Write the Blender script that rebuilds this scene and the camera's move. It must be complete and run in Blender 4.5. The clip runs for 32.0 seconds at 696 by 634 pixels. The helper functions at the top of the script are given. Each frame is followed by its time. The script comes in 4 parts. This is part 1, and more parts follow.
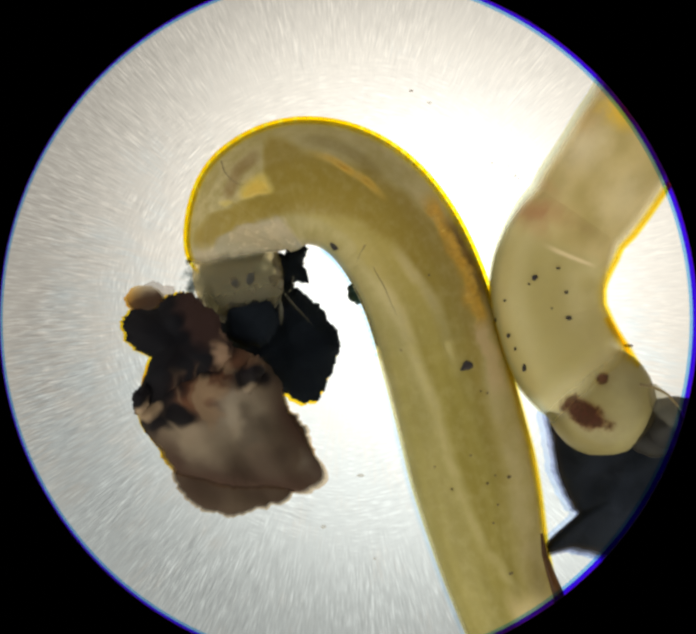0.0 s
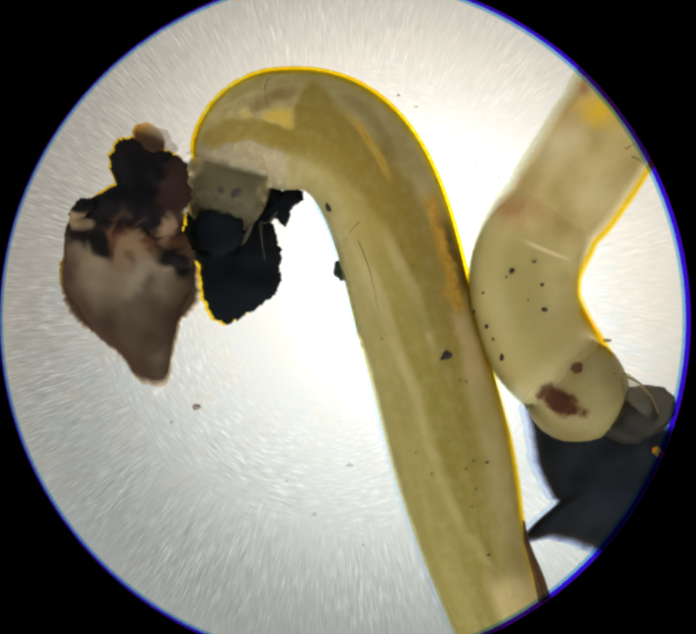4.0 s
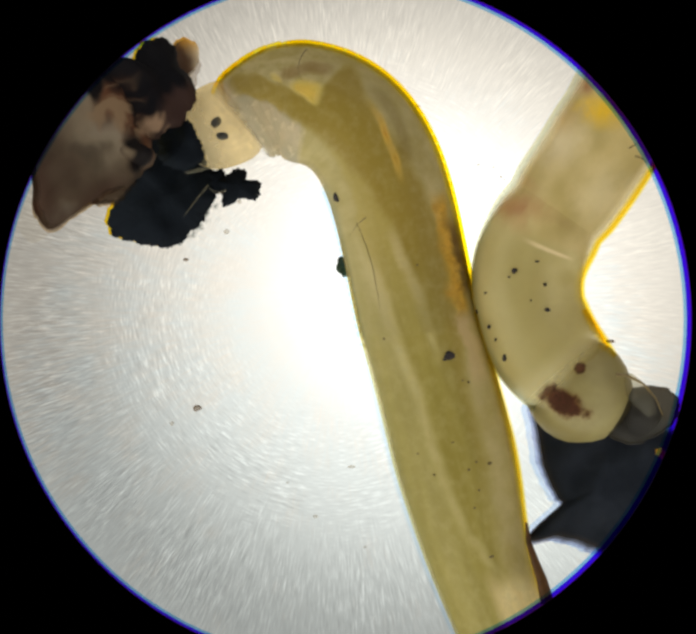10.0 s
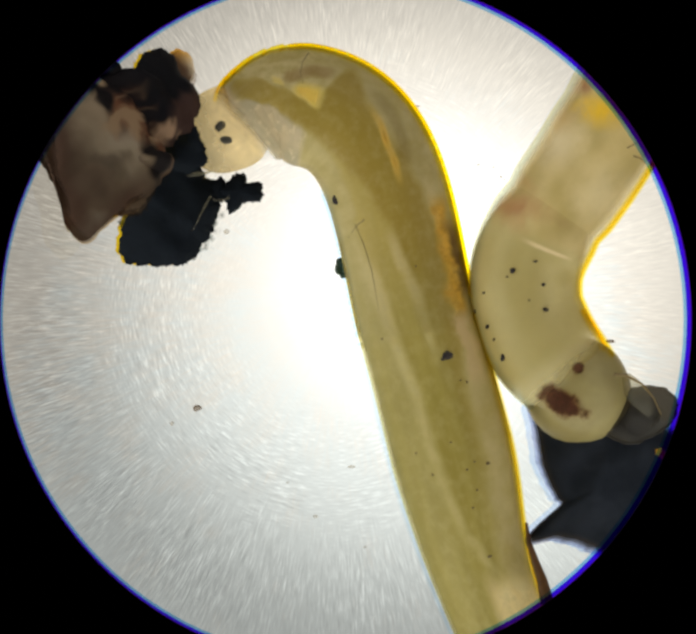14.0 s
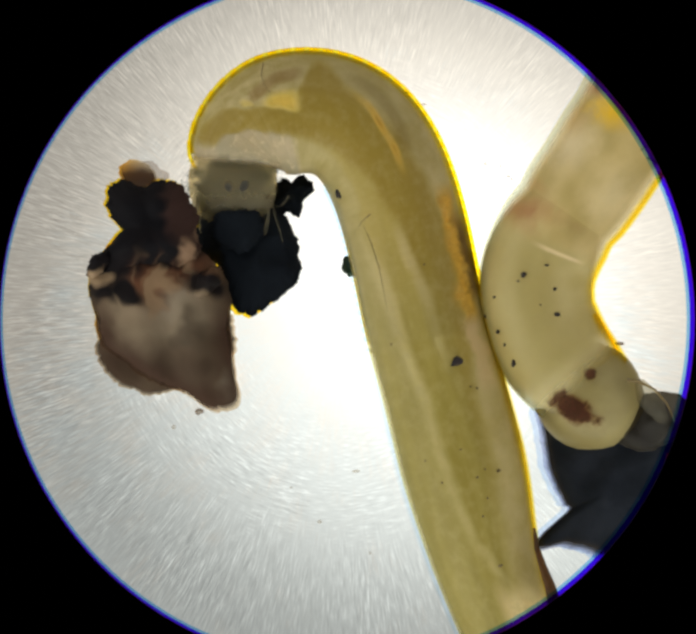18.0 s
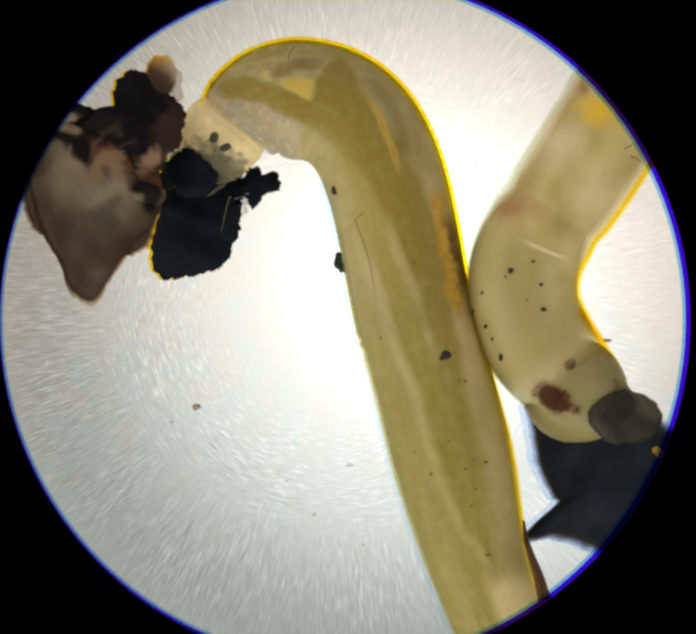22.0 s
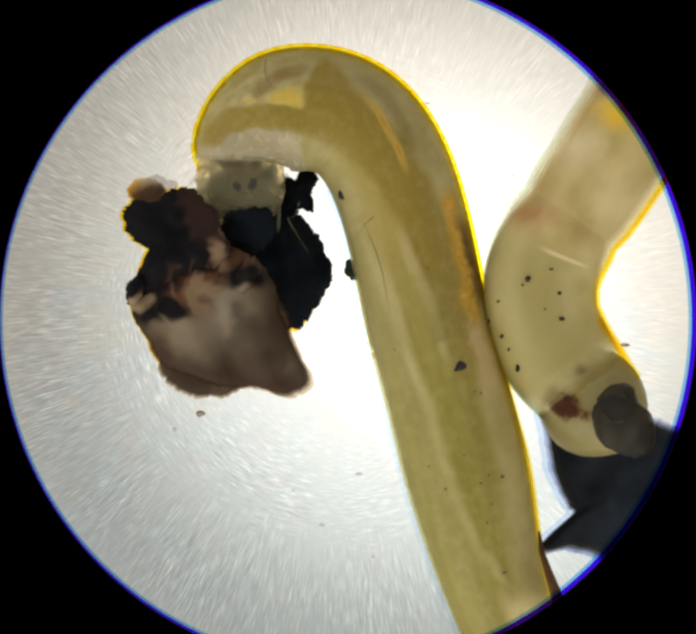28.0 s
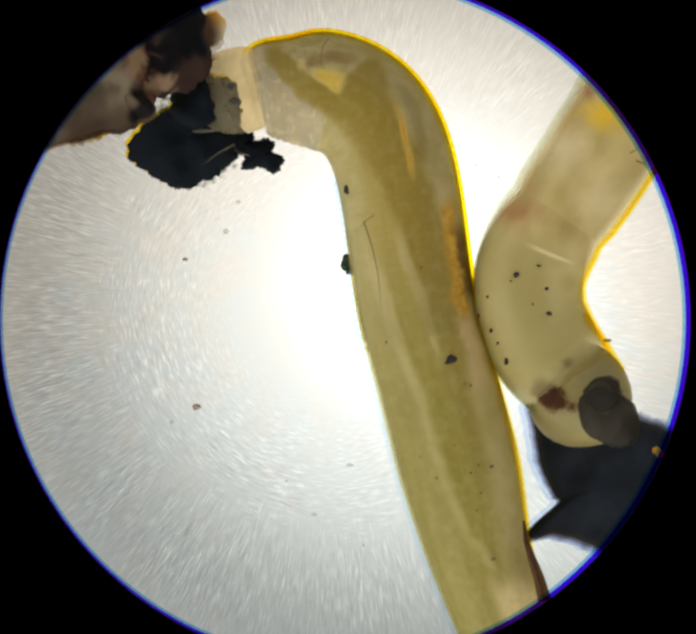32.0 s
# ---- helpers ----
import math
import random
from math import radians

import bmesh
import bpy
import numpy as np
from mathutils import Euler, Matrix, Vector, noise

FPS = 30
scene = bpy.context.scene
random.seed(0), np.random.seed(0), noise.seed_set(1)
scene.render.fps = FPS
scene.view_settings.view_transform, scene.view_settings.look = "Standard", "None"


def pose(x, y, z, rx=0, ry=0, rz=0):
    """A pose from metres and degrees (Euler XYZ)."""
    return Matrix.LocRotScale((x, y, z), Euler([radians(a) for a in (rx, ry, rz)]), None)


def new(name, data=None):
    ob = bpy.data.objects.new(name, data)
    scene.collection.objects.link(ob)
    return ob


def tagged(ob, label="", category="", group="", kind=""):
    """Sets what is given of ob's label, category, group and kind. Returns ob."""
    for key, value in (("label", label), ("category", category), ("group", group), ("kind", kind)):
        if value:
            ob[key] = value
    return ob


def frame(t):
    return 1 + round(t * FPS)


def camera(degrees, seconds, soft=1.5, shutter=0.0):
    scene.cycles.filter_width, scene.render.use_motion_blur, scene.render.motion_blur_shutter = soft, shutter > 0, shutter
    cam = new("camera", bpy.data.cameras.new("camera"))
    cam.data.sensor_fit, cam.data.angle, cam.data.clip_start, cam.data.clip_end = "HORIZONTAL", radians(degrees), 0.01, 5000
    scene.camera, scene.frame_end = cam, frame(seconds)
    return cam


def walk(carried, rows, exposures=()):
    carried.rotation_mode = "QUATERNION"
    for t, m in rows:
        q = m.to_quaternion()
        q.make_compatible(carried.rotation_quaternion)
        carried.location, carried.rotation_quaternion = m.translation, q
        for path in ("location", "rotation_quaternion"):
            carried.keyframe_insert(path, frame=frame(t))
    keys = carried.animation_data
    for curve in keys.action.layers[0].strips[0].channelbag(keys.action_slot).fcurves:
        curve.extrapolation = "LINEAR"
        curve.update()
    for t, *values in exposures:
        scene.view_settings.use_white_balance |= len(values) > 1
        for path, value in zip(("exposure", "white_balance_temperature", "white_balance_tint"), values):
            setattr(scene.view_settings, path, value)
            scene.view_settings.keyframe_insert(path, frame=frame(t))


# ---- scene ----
# A drop of pond water under a low-power microscope: the field is about 10 mm wide.
PX = 0.010 / 1568          # metres per step of the drawing grid (x to the right, y down)
EYE = 0.0715               # working height of the lens over the lit stage
MID = (784, 714)


def at(table, t):
    """Straight-line reading of a table of (t, values...) at t."""
    for a, b in zip(table, table[1:]):
        if t <= b[0]:
            k = (t - a[0]) / (b[0] - a[0])
            return [p + (q - p) * k for p, q in zip(a[1:], b[1:])]
    return list(table[-1][1:])


# how far the lens is racked down while it seeks focus, 0 to 1
RACK = [(0, 1), (1, 1), (1.5, .74), (2, .37), (2.5, 0), (5.5, 0), (6, .22), (6.5, .26), (9.5, .26), (10, .15), (14.5, .15),
        (16.5, .59), (18.5, .59), (19, 0), (25, 0), (25.5, .22), (27.5, .85), (30.5, .85), (31, .56), (31.5, .04), (32, 0)]
FIXED = ((180 - MID[0]) * PX, (MID[1] - 470) * PX)


def lens(t):
    s = 1 + 0.04 * at(RACK, t)[0]
    return FIXED[0] * (1 - 1 / s), FIXED[1] * (1 - 1 / s), EYE / s, s


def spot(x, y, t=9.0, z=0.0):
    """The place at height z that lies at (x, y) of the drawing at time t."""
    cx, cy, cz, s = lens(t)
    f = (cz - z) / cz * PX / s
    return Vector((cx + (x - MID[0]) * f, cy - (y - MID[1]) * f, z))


cam = camera(8.0, 32.0, soft=3.3)
# the picture brightens a little while the lens is racked down
walk(cam, [(row[0], pose(*lens(row[0])[:3])) for row in RACK], [(row[0], 0.03 + 0.10 * row[1]) for row in RACK])

# ---- light: the lit stage below, and a grey room round the open stage ----
world = bpy.data.worlds.new("room")
scene.world = world
world.use_nodes = True
# one side of the unseen room is made brighter than the other, to slant the light
wn = world.node_tree.nodes
room = wn.new("ShaderNodeTexGradient")
turned = wn.new("ShaderNodeMapping")
turned.inputs["Rotation"].default_value = (0, 0, radians(-230))
turned.inputs["Location"].default_value = (0.5, 0, 0)
turned.inputs["Scale"].default_value = (0.5, 0.5, 0.5)
shade = wn.new("ShaderNodeValToRGB")
shade.color_ramp.elements[0].color = (0.38, 0.37, 0.355, 1)
shade.color_ramp.elements[0].position = 0.3
shade.color_ramp.elements[1].color = (0.97, 0.975, 0.93, 1)
world.node_tree.links.new(wn.new("ShaderNodeTexCoord").outputs["Generated"], turned.inputs[0])
world.node_tree.links.new(turned.outputs[0], room.inputs[0])
world.node_tree.links.new(room.outputs["Color"], shade.inputs[0])
world.node_tree.links.new(shade.outputs[0], wn["Background"].inputs[0])
wn["Background"].inputs[1].default_value = 2.1


# ---- materials ----
class Graph:
    """A small wrapper that writes node trees in few words."""

    def __init__(self, name):
        self.mat = bpy.data.materials.new(name)
        self.mat.use_nodes = True
        self.tree = self.mat.node_tree
        self.tree.nodes.clear()

    def put(self, socket, value):
        if isinstance(value, bpy.types.NodeSocket):
            self.tree.links.new(value, socket)
        elif isinstance(value, tuple) and len(value) == 3 and socket.type == "RGBA":
            socket.default_value = (*value, 1)
        else:
            socket.default_value = value

    def math(self, op, a, b=0.0, c=0.0):
        n = self.tree.nodes.new("ShaderNodeMath")
        n.operation = op
        for i, v in enumerate((a, b, c)):
            self.put(n.inputs[i], v)
        return n.outputs[0]

    def step(self, v, lo, hi, a=0.0, b=1.0):
        n = self.tree.nodes.new("ShaderNodeMapRange")
        n.interpolation_type = "SMOOTHSTEP"
        for i, x in enumerate((v, lo, hi, a, b)):
            self.put(n.inputs[i], x)
        return n.outputs[0]

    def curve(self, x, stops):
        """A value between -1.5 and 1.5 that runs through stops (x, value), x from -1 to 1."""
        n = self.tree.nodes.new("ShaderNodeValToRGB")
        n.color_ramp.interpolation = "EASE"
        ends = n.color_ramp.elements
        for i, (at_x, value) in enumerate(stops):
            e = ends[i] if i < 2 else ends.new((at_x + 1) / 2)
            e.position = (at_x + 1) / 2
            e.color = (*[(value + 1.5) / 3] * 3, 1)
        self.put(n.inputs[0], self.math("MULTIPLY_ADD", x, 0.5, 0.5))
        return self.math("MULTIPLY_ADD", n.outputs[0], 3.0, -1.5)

    def mix(self, k, a, b):
        n = self.tree.nodes.new("ShaderNodeMix")
        n.data_type = "RGBA"
        self.put(n.inputs[0], k)
        self.put(n.inputs[6], a)
        self.put(n.inputs[7], b)
        return n.outputs[2]

    def noise(self, scale, detail=4.0, rough=0.55, vector=None, distortion=0.0):
        n = self.tree.nodes.new("ShaderNodeTexNoise")
        n.inputs["Scale"].default_value = scale
        n.inputs["Detail"].default_value = detail
        n.inputs["Roughness"].default_value = rough
        n.inputs["Distortion"].default_value = distortion
        self.put(n.inputs["Vector"], vector if vector else self.coords())
        return n.outputs["Fac"]

    def coords(self, which="Object"):
        return self.tree.nodes.new("ShaderNodeTexCoord").outputs[which]

    def split(self, vector):
        n = self.tree.nodes.new("ShaderNodeSeparateXYZ")
        self.put(n.inputs[0], vector)
        return n.outputs

    def join(self, x, y, z=0.0):
        n = self.tree.nodes.new("ShaderNodeCombineXYZ")
        for i, v in enumerate((x, y, z)):
            self.put(n.inputs[i], v)
        return n.outputs[0]

    def bump(self, height, strength, distance):
        n = self.tree.nodes.new("ShaderNodeBump")
        n.inputs["Strength"].default_value = strength
        n.inputs["Distance"].default_value = distance
        self.put(n.inputs["Height"], height)
        return n.outputs[0]

    def shader(self, kind, **values):
        n = self.tree.nodes.new(kind)
        for key, value in values.items():
            self.put(n.inputs[key.replace("_", " ")], value)
        return n.outputs[0]

    def blend(self, k, a, b):
        n = self.tree.nodes.new("ShaderNodeMixShader")
        self.put(n.inputs[0], k)
        self.put(n.inputs[1], a)
        self.put(n.inputs[2], b)
        return n.outputs[0]

    def done(self, shader):
        out = self.tree.nodes.new("ShaderNodeOutputMaterial")
        self.tree.links.new(shader, out.inputs["Surface"])
        return self.mat


def plain(name, colour, dark, scale=4000, rough=0.5, translucent=0.0, relief=0.3, spec=0.4, through_colour=None):
    """A mottled surface in two scales of noise; part of the light may pass through it."""
    g = Graph(name)
    big = g.step(g.noise(scale * 0.22, 3), 0.36, 0.64)
    fine = g.noise(scale, 5, 0.65)
    k = g.math("MULTIPLY_ADD", fine, 0.55, g.math("MULTIPLY", big, 0.5))
    c = g.mix(k, dark, colour)
    normal = g.bump(fine, relief, 0.00003)
    s = g.shader("ShaderNodeBsdfPrincipled", Base_Color=c, Roughness=rough, Specular_IOR_Level=spec, Normal=normal)
    if translucent:
        s = g.blend(translucent, s, g.shader("ShaderNodeBsdfTranslucent", Color=through_colour or c))
    return g.done(s)


def plate_material():
    """Ground-glass stage plate lit from below: fine short tube reflections painted in, tangential inside and radial
    outside.
    """
    g = Graph("lit_ground_glass")
    x, y, _ = g.split(g.coords())
    x = g.math("ADD", x, -PLATE[0])
    y = g.math("ADD", y, -PLATE[1])
    r = g.math("SQRT", g.math("ADD", g.math("MULTIPLY", x, x), g.math("MULTIPLY", y, y)))
    r = g.math("DIVIDE", r, PX * 1000)
    a = g.math("ARCTAN2", y, x)
    ca, sa = g.math("COSINE", a), g.math("SINE", a)
    # long in r outside, long round the centre inside; few bright reflection streaks on a faint grain
    radial = g.noise(1.0, 2.0, 0.55, g.join(g.math("MULTIPLY", ca, 360), g.math("MULTIPLY", sa, 360), g.math("MULTIPLY", r, 27)))
    round_ = g.noise(1.0, 2.0, 0.55, g.join(g.math("MULTIPLY", ca, 15), g.math("MULTIPLY", sa, 15), g.math("MULTIPLY", r, 270)))
    fleck = g.noise(1.0, 2, 0.5, g.join(g.math("MULTIPLY", ca, 30), g.math("MULTIPLY", sa, 30), g.math("MULTIPLY", r, 7)))
    where = g.step(g.math("MULTIPLY_ADD", fleck, 0.2, r), 0.54, 0.68)
    n = g.tree.nodes.new("ShaderNodeMix")
    g.put(n.inputs[0], where)
    g.put(n.inputs[2], round_)
    g.put(n.inputs[3], radial)
    streak = g.math("ADD", g.step(n.outputs[0], 0.50, 0.74, 0.0, 1.45), g.step(n.outputs[0], 0.25, 0.50, -0.7, 0.0))
    patch = g.noise(1.0, 3, 0.5, g.join(g.math("MULTIPLY", ca, 5), g.math("MULTIPLY", sa, 5), g.math("MULTIPLY", r, 6)))
    amount = g.math("MULTIPLY", g.step(r, 0.16, 0.42, 0.0, 0.17), g.math("MULTIPLY", g.step(patch, 0.3, 0.65, 0.55, 1.2), g.step(r, 0.66, 0.80, 1.0, 0.5)))
    hx = g.math("ADD", x, (PLATE - LAMP).x)
    hy = g.math("ADD", y, (PLATE - LAMP).y)
    h = g.math("DIVIDE", g.math("SQRT", g.math("ADD", g.math("MULTIPLY", hx, hx), g.math("MULTIPLY", hy, hy))), PX * 1000)
    hot = g.step(h, 0.05, 0.42, 0.55, 0.0)      # the condenser's bright middle
    level = g.math("ADD", g.math("ADD", hot, g.step(h, 0.28, 0.93, 1.04, 0.365)), g.math("MULTIPLY", streak, amount))
    # an added glow that stands in for a bright cream oval, and no light beyond the condenser's disc
    ox, oy = g.math("ADD", x, (PLATE - GLOW).x), g.math("ADD", y, (PLATE - GLOW).y)
    o = g.math("DIVIDE", g.math("SQRT", g.math("ADD", g.math("MULTIPLY", ox, ox), g.math("MULTIPLY", oy, oy))), PX * 1000)
    level = g.math("MULTIPLY", g.math("ADD", level, g.step(o, 0.05, 0.20, 0.16, 0.0)), g.math("MULTIPLY", g.step(r, 0.84, 0.92, 1.0, 0.0), g.step(g.math("MULTIPLY_ADD", x, 0.4, y), 450 * PX, 850 * PX, 1.0, 0.84)))
    tone = g.noise(1.0, 2, 0.6, g.join(g.math("MULTIPLY", sa, 150), g.math("MULTIPLY", ca, 150), g.math("MULTIPLY", r, 20)))
    slant = g.math("SUBTRACT", g.step(y, -900 * PX, 800 * PX, 0.30, -0.30), g.math("MULTIPLY", g.step(r, 0.58, 0.80, 0.0, 0.46), g.step(y, -450 * PX, 350 * PX, 0.1, 1.0)))      # the lamp's light is cooler on one side
    warm = g.mix(g.step(g.math("ADD", slant, g.math("MULTIPLY_ADD", g.noise(1500, 2), 0.6, g.math("MULTIPLY", tone, 0.6))), 0.40, 0.80), (0.99, 0.927, 0.805), (0.910, 0.955, 0.905))
    warm = g.mix(g.step(h, 0.12, 0.52, 0.85, 0.0), warm, (0.950, 0.960, 0.935))
    return g.done(g.shader("ShaderNodeEmission", Color=warm, Strength=level))


def larva_material(name):
    """Clear yellow-olive skin with the dark gut showing through; u runs along the body, v across it (1 on the outer flank)."""
    g = Graph(name)
    u, v, _ = g.split(g.coords("UV"))
    v = g.math("MULTIPLY_ADD", v, 2.0, -1.0)
    wob = g.math("ADD", g.noise(1.0, 3, 0.5, g.join(g.math("MULTIPLY", u, 9), g.math("MULTIPLY", v, 2))), -0.5)
    w = g.math("MULTIPLY_ADD", wob, 0.12, v)
    grain = g.noise(1.0, 2.5, 0.5, g.join(g.math("MULTIPLY", u, 4.5), g.math("MULTIPLY", v, 4.5)))
    cloud = g.noise(1.0, 3, 0.55, g.join(g.math("MULTIPLY", u, 17), g.math("MULTIPLY", v, 2.6)))
    blotch = g.noise(1.0, 3, 0.6, g.join(g.math("MULTIPLY", u, 36), g.math("MULTIPLY", v, 5.5), 4.0))

    def over(stops, soft):
        """1 on the outer side of a line that drifts across the body."""
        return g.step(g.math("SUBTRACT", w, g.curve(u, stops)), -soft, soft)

    def under(stops, soft):
        return g.math("SUBTRACT", 1.0, over(stops, soft))

    def times(*ks):
        out = ks[0]
        for k in ks[1:]:
            out = g.math("MULTIPLY", out, k)
        return out

    def window(lo, hi, soft=0.05):
        return times(g.step(u, lo, lo + soft), g.step(u, hi - soft, hi, 1.0, 0.0))

    low = [(-0.95, -0.2), (-0.6, -0.1), (-0.5, -0.22), (-0.35, -0.33), (-0.14, -0.42), (0.06, -0.46), (0.17, -0.55), (0.25, -0.64), (0.4, -0.62), (0.52, -0.58),
           (0.62, -0.48), (0.66, -0.42), (0.70, -0.32), (0.745, -0.20), (0.79, 0.10), (0.82, 0.40), (0.86, 0.6)]
    high = [(-0.95, 0.5), (-0.5, 0.35), (-0.15, 0.45), (0.0, 0.66), (0.1, 0.78), (0.2, 0.74), (0.3, 0.60), (0.4, 0.48), (0.5, 0.38), (0.56, 0.46), (0.615, 0.80), (0.675, 0.0),
            (0.70, 0.10), (0.745, 0.28), (0.79, 0.68), (0.82, 0.82)]
    end = g.step(g.math("MULTIPLY_ADD", wob, 0.02, u), 0.818, 0.838, 1.0, 0.0)
    front = g.step(u, 0.655, 0.70)

    # skin: cream on the inner flank, greyer on the outer one
    inner = g.mix(g.step(cloud, 0.3, 0.7), (0.545, 0.445, 0.165), (0.645, 0.54, 0.235))
    inner = g.mix(g.step(grain, 0.35, 0.75, 0.0, 0.5), inner, (0.50, 0.405, 0.13))
    outer = g.mix(g.step(cloud, 0.35, 0.68), (0.50, 0.395, 0.135), (0.60, 0.50, 0.225))
    c = g.mix(g.step(v, 0.0, 0.4), inner, outer)
    pink = times(g.step(w, 0.40, 0.62), window(-0.62, 0.02, 0.08))
    c = g.mix(times(pink, g.step(cloud, 0.25, 0.7, 0.2, 0.8)), c, (0.64, 0.52, 0.26))
    # the clear front end, creamy and blotched
    neck = g.mix(g.step(cloud, 0.36, 0.66), (0.56, 0.495, 0.325), (0.78, 0.67, 0.45))
    neck = g.mix(g.step(blotch, 0.52, 0.66, 0.0, 0.7), neck, (0.95, 0.83, 0.58))
    below = times(front, under(low, 0.06))
    c = g.mix(times(below, 0.9), c, neck)
    tip = g.step(g.math("MULTIPLY_ADD", wob, 0.03, u), 0.815, 0.845)
    c = g.mix(tip, c, neck)
    # the gut: olive along the inner side, darker along the outer side, ending in a blunt bar in the arch
    gut = times(over(low, 0.10), under(high, 0.12), end)
    c = g.mix(times(gut, g.step(u, -0.6, -0.3, 0.55, 0.88)), c, g.mix(g.step(grain, 0.25, 0.8), (0.475, 0.360, 0.075), (0.55, 0.425, 0.105)))
    deep = times(gut, over([(-0.95, 0.0), (-0.3, -0.15), (-0.1, 0.15), (0.05, 0.08), (0.25, -0.12), (0.36, -0.28), (0.46, -0.48), (0.6, -0.62), (0.86, -0.7)], 0.13), g.step(u, -0.75, -0.2, 0.25, 1.0))
    c = g.mix(times(deep, g.step(grain, 0.2, 0.8, 0.95, 0.75)), c, (0.385, 0.268, 0.040))
    bent = g.math("MULTIPLY_ADD", wob, 0.06, g.math("MULTIPLY_ADD", v, 0.015, u))
    chamber = times(g.step(bent, 0.640, 0.690), over([(0.66, -0.02), (0.70, 0.10), (0.745, 0.28), (0.79, 0.68), (0.82, 0.9)], 0.04))
    c = g.mix(times(chamber, 0.8), c, g.mix(g.step(blotch, 0.35, 0.65), (0.46, 0.36, 0.115), (0.60, 0.49, 0.22)))
    # a fold's darker arc in the chamber, put into the colour
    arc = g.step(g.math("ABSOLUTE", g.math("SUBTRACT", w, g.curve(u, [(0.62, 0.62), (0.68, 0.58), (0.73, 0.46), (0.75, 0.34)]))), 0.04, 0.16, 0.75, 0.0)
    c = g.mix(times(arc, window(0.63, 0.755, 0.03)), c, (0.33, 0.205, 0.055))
    # highlights along the folds, painted as bright colour and made partly clear
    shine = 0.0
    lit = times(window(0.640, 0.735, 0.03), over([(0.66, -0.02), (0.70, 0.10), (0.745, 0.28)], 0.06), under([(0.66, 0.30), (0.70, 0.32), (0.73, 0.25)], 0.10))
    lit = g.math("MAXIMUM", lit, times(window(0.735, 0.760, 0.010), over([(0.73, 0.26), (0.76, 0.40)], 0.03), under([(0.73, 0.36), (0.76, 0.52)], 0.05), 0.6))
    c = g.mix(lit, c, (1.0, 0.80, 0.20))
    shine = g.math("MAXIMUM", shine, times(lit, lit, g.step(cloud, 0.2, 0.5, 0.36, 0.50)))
    # long glints down the body, put into the skin colour
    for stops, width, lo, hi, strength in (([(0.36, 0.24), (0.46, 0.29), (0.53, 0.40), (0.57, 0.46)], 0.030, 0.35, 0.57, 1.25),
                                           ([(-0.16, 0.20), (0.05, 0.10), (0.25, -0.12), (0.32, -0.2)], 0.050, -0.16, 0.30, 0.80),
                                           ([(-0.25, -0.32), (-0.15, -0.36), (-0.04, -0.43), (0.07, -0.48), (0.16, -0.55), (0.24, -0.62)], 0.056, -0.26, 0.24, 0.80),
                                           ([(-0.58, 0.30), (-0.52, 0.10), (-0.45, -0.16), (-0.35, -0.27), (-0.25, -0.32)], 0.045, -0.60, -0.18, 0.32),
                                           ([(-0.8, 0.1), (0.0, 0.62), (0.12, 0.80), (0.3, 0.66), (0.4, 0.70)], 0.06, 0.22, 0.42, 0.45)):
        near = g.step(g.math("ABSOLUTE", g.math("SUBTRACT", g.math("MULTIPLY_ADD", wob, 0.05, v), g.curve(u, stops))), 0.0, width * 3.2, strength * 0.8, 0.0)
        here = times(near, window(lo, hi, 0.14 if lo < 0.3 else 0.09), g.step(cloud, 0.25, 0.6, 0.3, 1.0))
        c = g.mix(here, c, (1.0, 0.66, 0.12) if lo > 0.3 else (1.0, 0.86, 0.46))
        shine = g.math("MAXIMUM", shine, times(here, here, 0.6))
    # a fold's darker line beside the orange streak, put into the colour
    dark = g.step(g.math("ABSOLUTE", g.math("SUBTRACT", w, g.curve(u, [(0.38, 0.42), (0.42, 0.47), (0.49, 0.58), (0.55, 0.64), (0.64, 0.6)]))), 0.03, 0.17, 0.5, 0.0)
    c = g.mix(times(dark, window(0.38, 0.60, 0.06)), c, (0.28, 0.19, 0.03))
    # a brown scar with an orange rim on the outer flank, glints painted into the rim
    spark = g.noise(1.0, 3, 0.6, g.join(g.math("MULTIPLY", u, 20), g.math("MULTIPLY", v, 3), 7.0))
    rim_at = g.math("MULTIPLY_ADD", g.math("ADD", spark, -0.5), 0.35, w)
    glow = times(g.step(g.math("ABSOLUTE", g.math("ADD", rim_at, -0.74)), 0.04, 0.20, 0.85, 0.0), window(-0.02, 0.33, 0.05))
    c = g.mix(glow, c, (0.88, 0.54, 0.07))
    shine = g.math("MAXIMUM", shine, times(glow, g.step(spark, 0.35, 0.65, 0.15, 0.6)))
    scar = times(g.step(rim_at, 0.74, 0.88), window(0.03, 0.27, 0.06))
    c = g.mix(times(scar, 0.88), c, (0.15, 0.062, 0.018))
    flush = times(g.step(g.math("ABSOLUTE", g.math("ADD", rim_at, -0.72)), 0.05, 0.22, 0.8, 0.0), window(-0.17, 0.03, 0.05))
    c = g.mix(flush, c, (0.80, 0.58, 0.33))
    # the rear half is greener, with a highlight streak painted along it and a clear chamber at its end
    c = g.mix(times(g.step(u, -0.18, 0.30, 0.86, 0.0), g.step(w, 0.20, 0.6, 1.0, 0.40)), c, g.mix(g.step(grain, 0.3, 0.7), (0.315, 0.262, 0.056), (0.385, 0.322, 0.082)))
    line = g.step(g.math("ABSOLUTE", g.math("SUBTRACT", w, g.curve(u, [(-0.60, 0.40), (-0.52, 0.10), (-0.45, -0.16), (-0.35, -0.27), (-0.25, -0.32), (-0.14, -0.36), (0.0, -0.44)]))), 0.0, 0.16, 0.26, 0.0)
